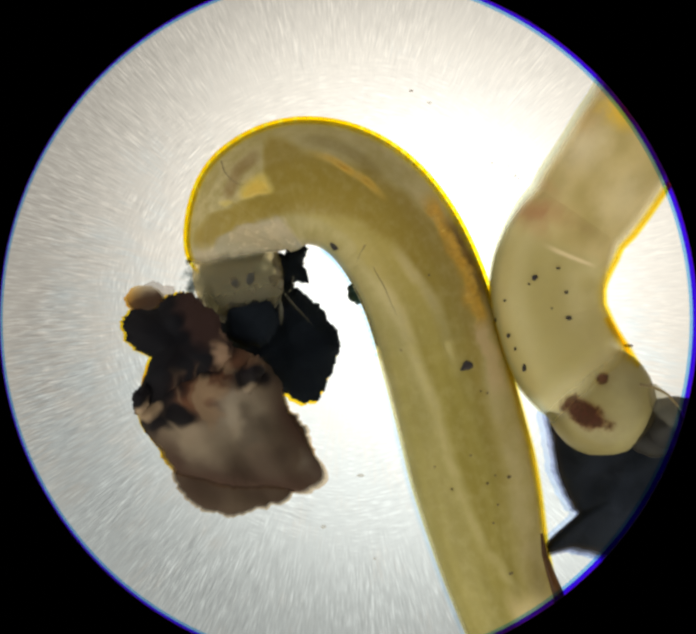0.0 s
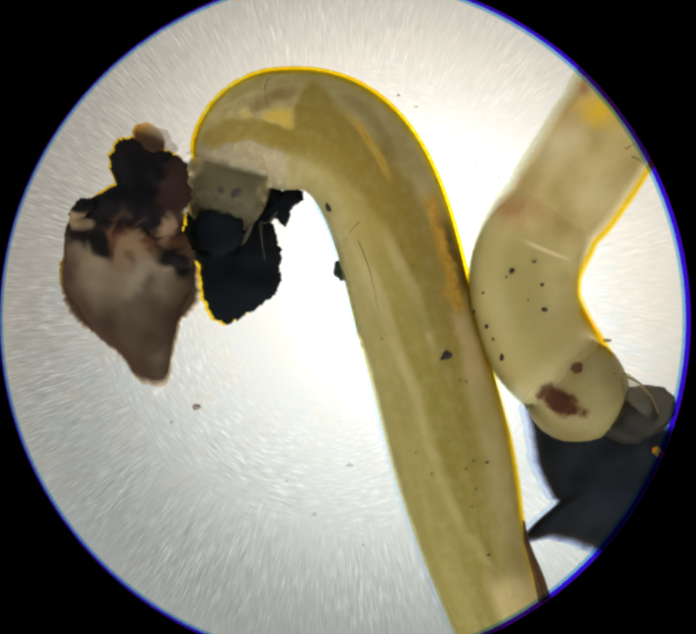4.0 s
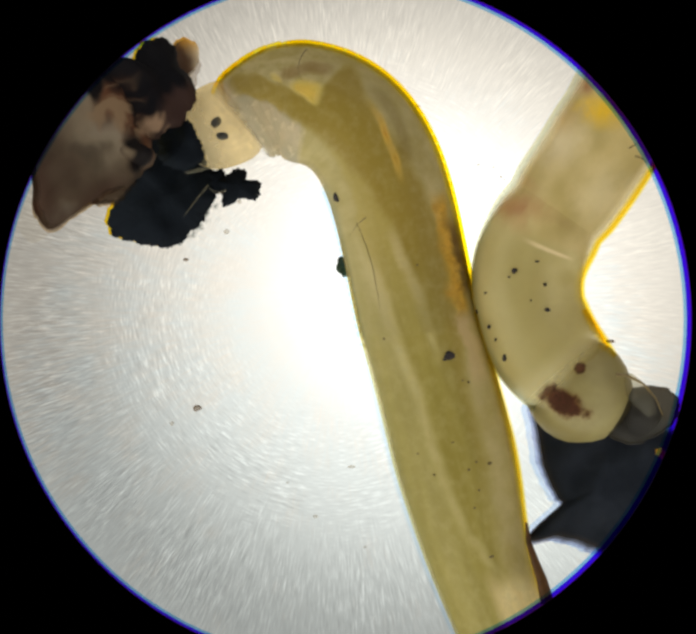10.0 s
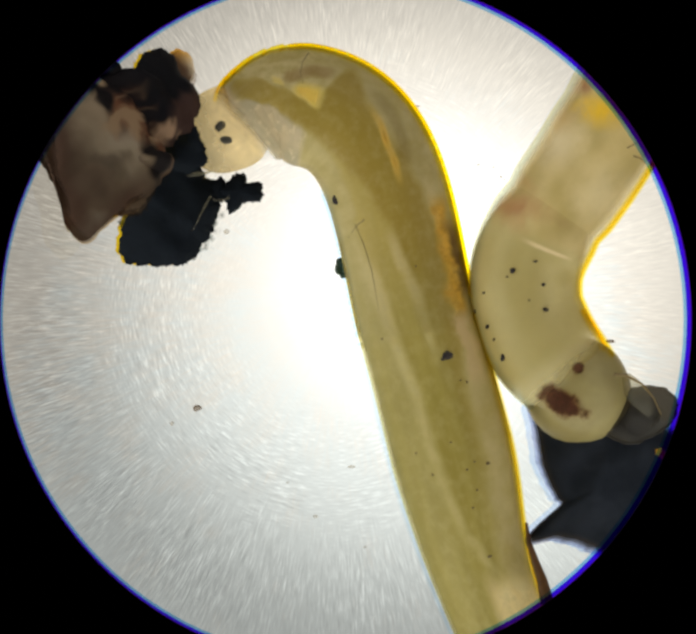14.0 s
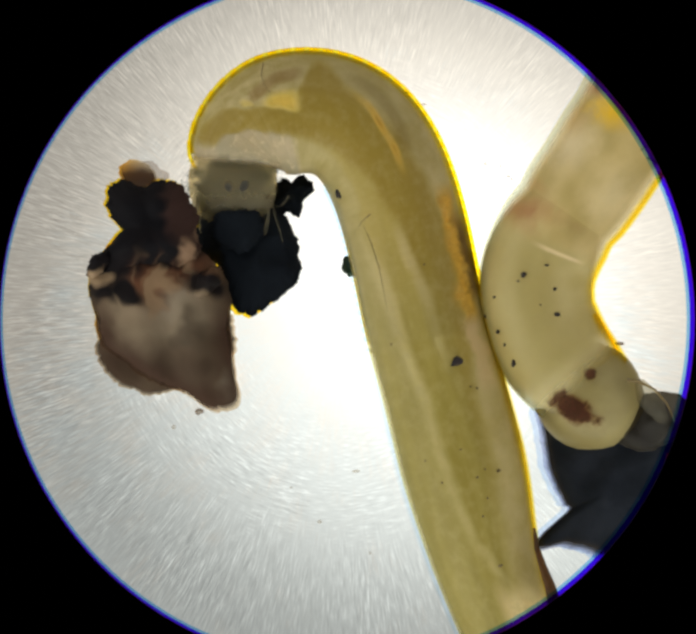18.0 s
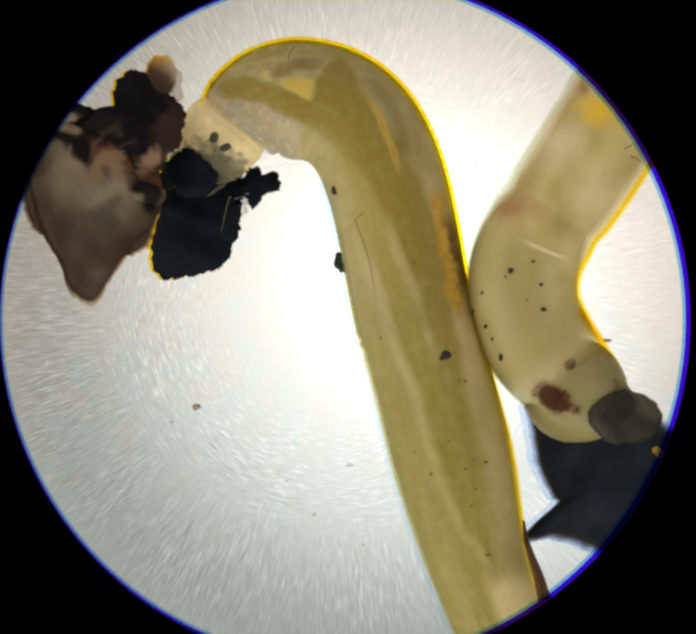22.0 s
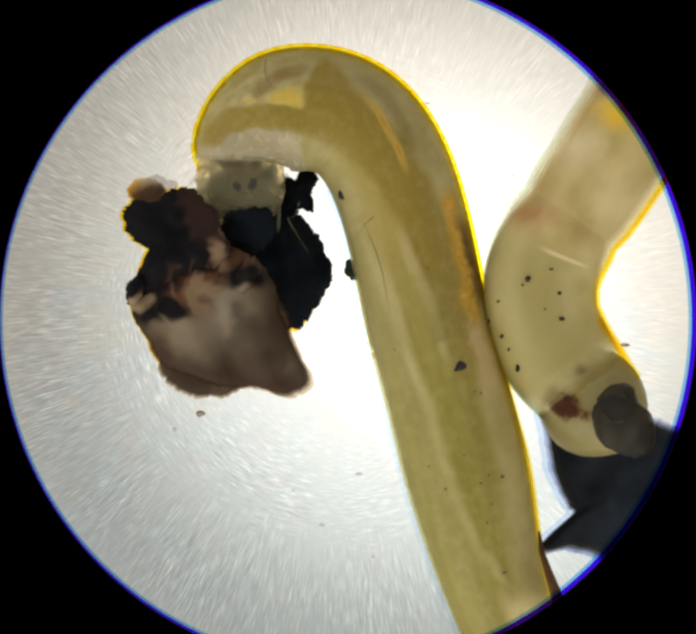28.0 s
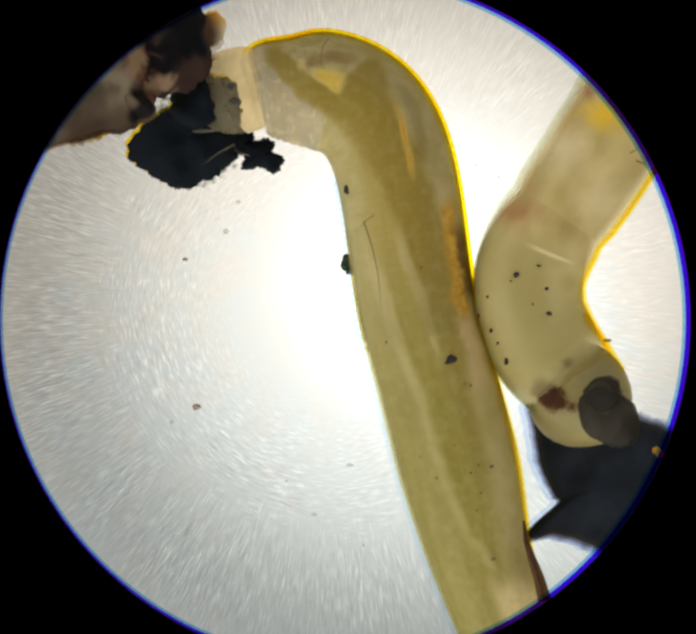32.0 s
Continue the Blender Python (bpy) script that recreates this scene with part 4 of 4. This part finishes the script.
def head_shape():
    """Rounded box of a head capsule, flatter in front."""
    me = blob("head", 96, 118, 88, M_HEAD, 0.05, 2.2, 3, 20, 36)
    for v in me.vertices:
        x, y, z = v.co.x / (96 * PX), v.co.y / (118 * PX), v.co.z / (88 * PX)
        k = 1 / max((abs(x) ** 3 + abs(y) ** 3 + abs(z) ** 3) ** (1 / 3), 0.3)
        k = 1 + 0.6 * (min(k, 1.3) - 1)
        back = min(max((-y - 0.15) / 0.6, 0), 1)
        v.co = Vector(((x * 96 * k + 9) * PX, (y * (104 if y > 0 else 84) * k - 16) * PX, z * (86 - 34 * back) * PX * k))
    return me


head = part("head", head_shape(), larva, "pale grey-green head with paired eyespots", head_0)
for ex, ey, er in ((-17, 0, 12), (16, 1, 14)):
    part("eyespot", blob("eyespot", er * 0.75, 14, 5, M_EYE, 0.3, 2, ex, 8, 12), head, "dark eyespot", pose(ex * PX, ey * PX, 82 * PX, 0, 0, 28 if ex > 0 else -28))
for sx, sy, sl, tilt in ((82, 62, 40, 6), (-66, 80, 26, -10)):
    part("mandible", blob("mandible", 4, sl, 8, M_HOOK, 0.3, 2, sx), head, "pale mouth hook", pose(sx * PX, sy * PX, 62 * PX, 0, 0, tilt))
part("food_plug", scrap("food_plug", (55, 60, 54, 58, 60, 54, 56, 56, 44, 40, 42, 56), 44, M_DEBRIS, 0.12, 2, n=110, middle=(-2, 88)), head, "black lump of food in the mouth", pose(0, 0, 0.0004))

# ---- what the larva holds ----
scrap_0 = facing(636, 412, 0, 9.0, 0.0006)
leaf_black = thing("leaf_scrap", scrap_0, "ragged black scrap of rotten leaf at the larva's mouth", "leaf scrap")
BLADE_1 = (125, 90, 90, 98, 112, 130, 145, 127, 117, 113, 113, 107, 98, 99, 101, 107, 114, 113, 118, 135, 150, 158, 149, 138)
part("blade", scrap("blade", BLADE_1, 62, M_DEBRIS, 0.07, 1, middle=(76, 148), n=220), leaf_black)
part("torn_corner", scrap("torn_corner", (35, 37, 50, 39, 44, 54, 38, 30, 37, 53, 52, 50, 26, 39, 40, 37), 36, M_DEBRIS, 0.13, 5, middle=(4, 3)), leaf_black)
part("shred", scrap("shred", (34, 26, 30, 38, 28, 24, 32, 28, 36, 30), 22, M_DEBRIS, 0.2, 6, middle=(40, 44), n=80), leaf_black)
# glints on the scrap's creases, modelled as pale strands
for path in (((40, 56), (34, 80), (28, 101), (20, 122), (15, 140)), ((8, 30), (14, 44), (26, 56), (40, 58)), ((150, 96), (158, 104), (164, 116))):
    part("crease", strand("crease", [Vector((px * PX, py * PX, (52 + 3 * (k % 2)) * PX)) for k, (px, py) in enumerate(path)], 2.6, M_HOOK), leaf_black, "pale glint along a crease")
# an added dark sheet that stands in for the shade under the head
wet_shred = part("wet_shred", scrap("wet_shred", (116, 118, 119, 118, 116, 117, 119, 120, 119, 117, 116, 117), 12, M_SHADE, 0.08, 8, n=90), leaf_black, "added dark sheet that shades the head from below", pose(128 * PX, -12 * PX, -0.00005))
part("margin", scrap("margin", BLADE_1, 3, M_AMBER, 0.07, 1, middle=(83, 151), n=220), leaf_black, "thin bright amber glint at the edge", pose(0, 0, -0.00002))

leaf_0 = facing(320, 390, 0, 9.0, 0.0015)
leaf = thing("dead_leaf", leaf_0, "curled grey-brown dead leaf with a black crust", "leaf")
BLADE_2 = (151, 150, 134, 124, 122, 127, 131, 142, 165, 216, 230, 182, 153, 139, 139, 146, 158, 165, 172, 180, 190, 205, 212, 212, 205, 192, 176, 158)
CRUST = (66, 88, 128, 138, 111, 96, 92, 95, 115, 115, 109, 101, 98, 101, 101, 109, 111, 102, 93, 97, 121, 126, 110, 90)
part("blade", scrap("blade", BLADE_2, 60, M_FLAKE, 0.03, 11, middle=(-25, 260), n=170), leaf, "grey-brown blade")
part("crust", scrap("crust", CRUST, 64, M_FLAKE, 0.09, 13, middle=(-10, 50), n=230), leaf, "black rotted crust", pose(0, 0, 0.0001))
for mx, my, r, sd in ((106, 118, 26, 14), (-120, 176, 32, 15)):
    part("crust", scrap("crust", (r, r * 1.5, r, r * 0.7, r * 1.1, r * 1.3, r * 0.8, r * 0.9), 62, M_FLAKE, 0.2, sd, middle=(mx, my), n=70), leaf, "black rotted crust", pose(0, 0, 0.0001))
lobe = part("lobe", scrap("lobe", (150, 158, 150, 140, 150, 160, 150, 138, 130, 135, 140, 145), 44, M_LOBE, 0.06, 19, n=150), leaf, "curled lobe of the blade", pose(-25 * PX, 225 * PX, -0.0002))
clear_flap = part("clear_flap", scrap("clear_flap", (40, 34, 34, 40, 40, 30, 52, 58), 3, M_FLAP, 0.07, 25, middle=(-12, -34), n=60), leaf, "clear thin flap", pose(0, -48 * PX, -0.0001, 26))
amber_tip = part("amber_tip", scrap("amber_tip", (42, 42, 45, 46, 44, 40, 36, 36, 44, 62, 70, 55), 8, M_TIP, 0.07, 16, middle=(10, -28)), leaf, "amber flap", pose(0, -48 * PX, 0, 26))
part("margin", scrap("margin", BLADE_2, 3, M_AMBER_END, 0.03, 11, middle=(-19, 257), n=170), leaf, "thin bright amber glint at the edge", pose(0, 0, -0.0006))
part("margin", scrap("margin", CRUST, 3, M_AMBER, 0.08, 13, middle=(-4, 47), n=230), leaf, "thin bright amber glint at the edge", pose(0, 0, -0.00002))

# ---- the second larva ----
larva_2 = thing("midge_larva", pose(0, 0, 0), "pale tan midge larva with black specks lying still", "larva")
LINE2 = [Vector(p) for p in ((1560, 20), (1440, 190), (1330, 370), (1222, 530), (1188, 640), (1212, 750), (1283, 851), (1345, 905))]
line2 = []
for i in range(len(LINE2) - 1):
    p0, p3 = LINE2[max(i - 1, 0)], LINE2[min(i + 2, len(LINE2) - 1)]
    line2 += [hermite(LINE2[i], LINE2[i + 1], (LINE2[i + 1] - p0) * 0.5, (p3 - LINE2[i]) * 0.5, k / 8) for k in range(8)]
line2.append(LINE2[-1])
HIGH2 = 0.0009


def girth_2(f):
    """Half width along the second larva: shallow waists between the segments, a taper into the head."""
    r = 129 - 4 * min(max((f - 0.30) / 0.25, 0.0), 1.0)
    for waist, deep, wide in ((0.29, 4, 0.030), (0.525, 6, 0.022), (0.755, 2, 0.018)):
        r -= deep * math.exp(-((f - waist) / wide) ** 2)
    return r - 10 * max(0.0, (f - 0.80) / 0.10) ** 2


def segment_2(name, f0, f1, steps=14):
    fs = [f0 + (f1 - f0) * k / steps for k in range(steps + 1)]
    got = [along(line2, f) for f in fs]
    base = section_pose(*got[steps // 2], 9.0, HIGH2)
    sizes = [girth_2(f) for f in fs]
    frames = [section_pose(p, d, 9.0, HIGH2) for p, d in got]
    ob = part(name, tube_piece(name, frames, sizes, fs, M_LARVA2, base), larva_2, m=base)
    part("cuticle", cuticle(frames, sizes, base, -1, 9, M_CUTICLE_SOFT, 13, 36), ob, "clear yellow cuticle")
    part("cuticle", cuticle(frames, sizes, base, 1, 6, M_BLUISH_SOFT, 13, 40), ob, "clear bluish cuticle")
    return ob


for f0, f1 in ((0.0, 0.29), (0.29, 0.525), (0.525, 0.755), (0.755, 0.96)):
    segment_2("body_segment", f0, f1)
fs = [0.80 + 0.02 * k for k in range(11)]
frames = [section_pose(*along(line2, f), 9.0, HIGH2) for f in fs]
part("cuticle", cuticle(frames, [118, 118, 119, 120, 120, 119, 117, 114, 110, 104, 96], pose(0, 0, 0), -1, 9, M_CUTICLE_SOFT, 13, 38), larva_2, "clear yellow cuticle")
head_2_0 = facing(1306, 880, -52, 9.0, HIGH2)
head_2 = part("head", blob("head", 117, 124, 112, M_HEAD2, 0.05, 1.8, 8, 16, 28), larva_2, "pale head with a red-brown patch", head_2_0)
def patch_on_head(rx, ry, cx, cy, turn, material):
    """A thin patch that hugs the head's round back, about its own middle."""
    verts, faces, n, rings_ = [], [], 20, 5
    c, s = math.cos(radians(turn)), math.sin(radians(turn))
    for i in range(rings_ + 1):
        for k in range(n):
            a = 2 * math.pi * k / n
            px, py = rx * i / rings_ * math.cos(a), ry * i / rings_ * math.sin(a)
            x, y = cx + px * c - py * s, cy + px * s + py * c
            z = 118 * math.sqrt(max(0.05, 1 - (x / 117) ** 2 - (y / 128) ** 2))
            verts.append((px * PX, py * PX, z * PX))
    for i in range(rings_):
        faces += [(i * n + k, (i + 1) * n + k, (i + 1) * n + (k + 1) % n, i * n + (k + 1) % n) for k in range(n)]
    return mesh_of("eye_patch", verts, faces, material), pose(cx * PX, cy * PX, 0, 0, 0, turn)


for rx, ry, cx, cy, turn, material, text in ((34, 78, 44, -12, 8, M_PATCH, "red-brown smudged patch"), (17, 16, -38, -30, 0, M_PATCH_SMALL, "dark brown spot")):
    me, m = patch_on_head(rx, ry, cx, cy, turn, material)
    part("eye_patch", me, head_2, text, m)
mouth_0 = head_2_0.inverted() @ facing(1446, 935, -52, 9.0, HIGH2 + 0.0001)
mouth_2 = part("mouthpart", scrap("mouthpart", (78, 70, 62, 66, 84, 92, 74, 62, 58, 62, 76, 90), 50, M_MOUTH, 0.05, 6, n=90), head_2, "dark grey mouthpart", mouth_0)
palp = part("palp", blob("palp", 46, 40, 34, M_MOUTH, 0.2, 2.0, 16), mouth_2, "dark grey lobe of the mouth", pose(0, 10 * PX, -0.0002))
hook_2 = part("mouth_hook", blob("mouth_hook", 24, 56, 26, M_HOOK, 0.12, 2.0, 7), head_2, "glassy pale mouth hook", head_2_0.inverted() @ facing(1444, 892, -36, 9.0, HIGH2 + 0.0003))
to_head = head_2_0.inverted()
rim_2 = part("mouth_rim", strand("mouth_rim", [to_head @ spot(x, y, 9.0, HIGH2 + 0.0006) for x, y in ((1392, 846), (1420, 850), (1455, 868), (1482, 900), (1498, 938))], 4, M_HAIR), head_2, "dark rim of the mouth hook")
for x, y, a, b in ((1237, 700, 10, 6), (1105, 739, 6, 7), (1120, 768, 4, 5), (1140, 809, 7, 12), (1097, 662, 4, 4), (1214, 591, 6, 4), (1162, 612, 8, 9), (1232, 644, 6, 5),
                   (1200, 679, 3, 3), (1078, 704, 4, 8), (1150, 626, 4, 3)):
    k, got = min(((q - Vector((x, y))).length, i) for i, q in enumerate(line2))
    h = math.sqrt(max(124 ** 2 - k * k, 300))
    part("speck", blob("speck", a * 0.72, b * 0.72, 4, M_SPOT, 0.6, 2.0, y, 6, 9), larva_2, "black speck stuck on the skin", Matrix.Translation(spot(x, y, 9.0, HIGH2 + h * PX)))
for path in (((1400, 330), (1424, 334), (1444, 322)), ((1436, 352), (1452, 358), (1466, 372))):
    part("hair", strand("hair", [spot(x, y, 9.0, HIGH2 + 0.0007) for x, y in path], 2.5, M_HAIR), larva_2, "fine dark bristle")

scrap_2 = thing("leaf_scrap", facing(1370, 1090, 0, 9.0, 0.0004), "dark grey leaf scrap lying beside the pale larva", "leaf scrap")
BLADE_3 = (136, 127, 123, 124, 236, 186, 168, 161, 158, 161, 169, 182, 203, 219, 229, 247, 275, 258, 242, 233, 230, 233, 217, 205, 199, 192, 181, 176, 166, 157, 152, 152, 155, 165, 208, 242, 208, 186, 168, 150)
part("blade", scrap("blade", BLADE_3, 40, M_DEBRIS2, 0.03, 21, n=160), scrap_2)
part("stalk", strand("stalk", [spot(x, y, 9.0, 0.0015) - spot(1370, 1090, 9.0, 0.0004) for x, y in ((1238, 1362), (1226, 1312), (1210, 1268), (1196, 1225), (1190, 1180))],
                      15, M_STALK, 10), scrap_2, "dark brown stalk", pose(0, 0, 0, 0, 0, 180))
part("margin", scrap("margin", BLADE_3, 3, M_BLUISH, 0.03, 21, middle=(11, 0), n=160), scrap_2, "thin bluish margin", pose(0, 0, -0.00030))
# light passing the scrap's edge, put in as a small amber piece
part("margin", scrap("margin", (13, 9, 11, 16, 12, 8, 11, 15), 6, M_GLINT, 0.2, 31, n=40), scrap_2, "bright amber glint at the edge", pose(-122 * PX, -66 * PX, 0.0003))

# ---- grit lying on the plate ----
for i, (x, y, a, b) in enumerate(((446, 921, 15, 10), (713, 1166, 9, 6), (795, 1054, 12, 5), (1133, 398, 5, 4), (1380, 770, 14, 6), (945, 238, 8, 4), (388, 956, 7, 7), (1082, 370, 5, 4),
                                  (905, 212, 7, 3), (1140, 404, 4, 3), (512, 522, 10, 8), (540, 455, 8, 6), (420, 585, 9, 6), (825, 1236, 4, 4), (650, 1090, 5, 3), (1116, 376, 4, 3))):
    tagged(new("grit", blob("grit", a * 0.7, b * 0.7, 3, M_GRIT if i % 4 else M_GRIT_DARK, 0.45, 2.0, i, 6, 10)), "tiny brown grain of grit on the glass", "grit", "grit on the plate").matrix_basis = Matrix.Translation(spot(x, y, 9.0, 2.7 * PX))


def motions():
    cams = [r[0] for r in RACK]
    rows = []
    for t in cams:
        u = at(RACK, t)[0]
        cx, cy, cz, s = lens(t)
        k = 1 + 0.011 * u
        d = STOP_H / k
        f = PX * d / EYE
        rows.append((t, pose(cx + (777 + 8 * u - MID[0]) * f, cy - (722 - MID[1]) * f, cz - d)))
    walk(tube, rows)
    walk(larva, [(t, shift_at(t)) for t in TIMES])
    lines = {t: spine(t) for t in TIMES}
    for i, ob in enumerate(rings):
        f = (i + 0.5) / RINGS
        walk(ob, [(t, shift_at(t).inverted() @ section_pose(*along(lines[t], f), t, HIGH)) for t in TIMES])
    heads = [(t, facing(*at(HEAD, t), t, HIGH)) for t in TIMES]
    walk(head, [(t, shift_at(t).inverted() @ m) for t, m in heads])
    scrap_rows = []
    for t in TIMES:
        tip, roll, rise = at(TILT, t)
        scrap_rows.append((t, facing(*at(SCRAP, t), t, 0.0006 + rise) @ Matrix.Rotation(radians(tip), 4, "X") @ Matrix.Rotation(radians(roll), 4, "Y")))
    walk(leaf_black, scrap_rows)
    # the added shade sheet lies under the head and slides under the blade as the head reaches out
    tucked, slid = pose(128 * PX, -12 * PX, -0.00005), pose(80 * PX, 146 * PX, -0.00005)
    walk(wet_shred, [(t, tucked.lerp(slid, min(max((at(HEAD, t)[2] - 26) / 34, 0), 1))) for t in TIMES])
    leaf_rows = []
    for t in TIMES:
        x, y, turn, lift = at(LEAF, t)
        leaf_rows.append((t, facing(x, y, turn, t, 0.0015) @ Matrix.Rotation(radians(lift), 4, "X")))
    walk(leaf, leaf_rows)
    # the leaf's curled lobe opens and closes as the leaf is turned
    shut, wide = pose(-25 * PX, 235 * PX, -0.0002, 0, 0, 20), pose(-26 * PX, 306 * PX, -0.0002, 0, 0, -10)
    broad = pose(24 * PX, 296 * PX, -0.0002, 0, 0, -10)
    half = pose(-16 * PX, 270 * PX, -0.0002, 0, 0, 5)
    walk(lobe, [(0, wide), (1, half), (2, half), (3, shut), (17, shut), (18, half), (18.5, half), (19.2, shut), (21, shut), (25.5, shut), (27.5, half), (29, shut),
                (29.8, wide), (31, broad), (31.6, half), (32, half)])
    # its thin flaps fold down and open again
    for ob, z in ((amber_tip, 0), (clear_flap, -0.0001)):
        folded, spread = pose(0, -42 * PX, z, 52), pose(0, -44 * PX, z, 14)
        walk(ob, [(0, folded), (9, folded), (10, spread), (14, spread), (16.5, folded), (18.5, folded), (20, spread), (24, spread), (25.5, folded), (30, folded), (31, spread), (32, spread)])
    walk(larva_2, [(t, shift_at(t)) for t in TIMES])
    # the second larva draws its head in once
    nod = facing(1303, 884, -50, 9.0, HIGH2) @ Matrix.Rotation(radians(22), 4, "X")
    walk(head_2, [(0, head_2_0), (21, head_2_0), (22.2, facing(1305, 883, -51, 9.0, HIGH2) @ Matrix.Rotation(radians(12), 4, "X")), (23, nod), (32, nod)])
    drawn = nod.inverted() @ facing(1374, 934, -6, 9.0, HIGH2 + 0.0009) @ Matrix.Rotation(radians(-38), 4, "Y")
    walk(mouth_2, [(0, mouth_0), (21, mouth_0), (22, mouth_0.lerp(drawn, 0.5)), (23, drawn), (32, drawn)])
    hidden, spread = pose(0, 10 * PX, -0.0002), pose(-4 * PX, -50 * PX, -0.0001)
    walk(palp, [(0, hidden), (21, hidden), (23, spread), (32, spread)])
    pull = Matrix.Translation(drawn.translation - mouth_0.translation - Vector((0, 0, 0.0009)))
    for ob in (hook_2, rim_2):
        m = ob.matrix_basis.copy()
        walk(ob, [(0, m), (21, m), (23, pull @ m), (32, pull @ m)])


motions()
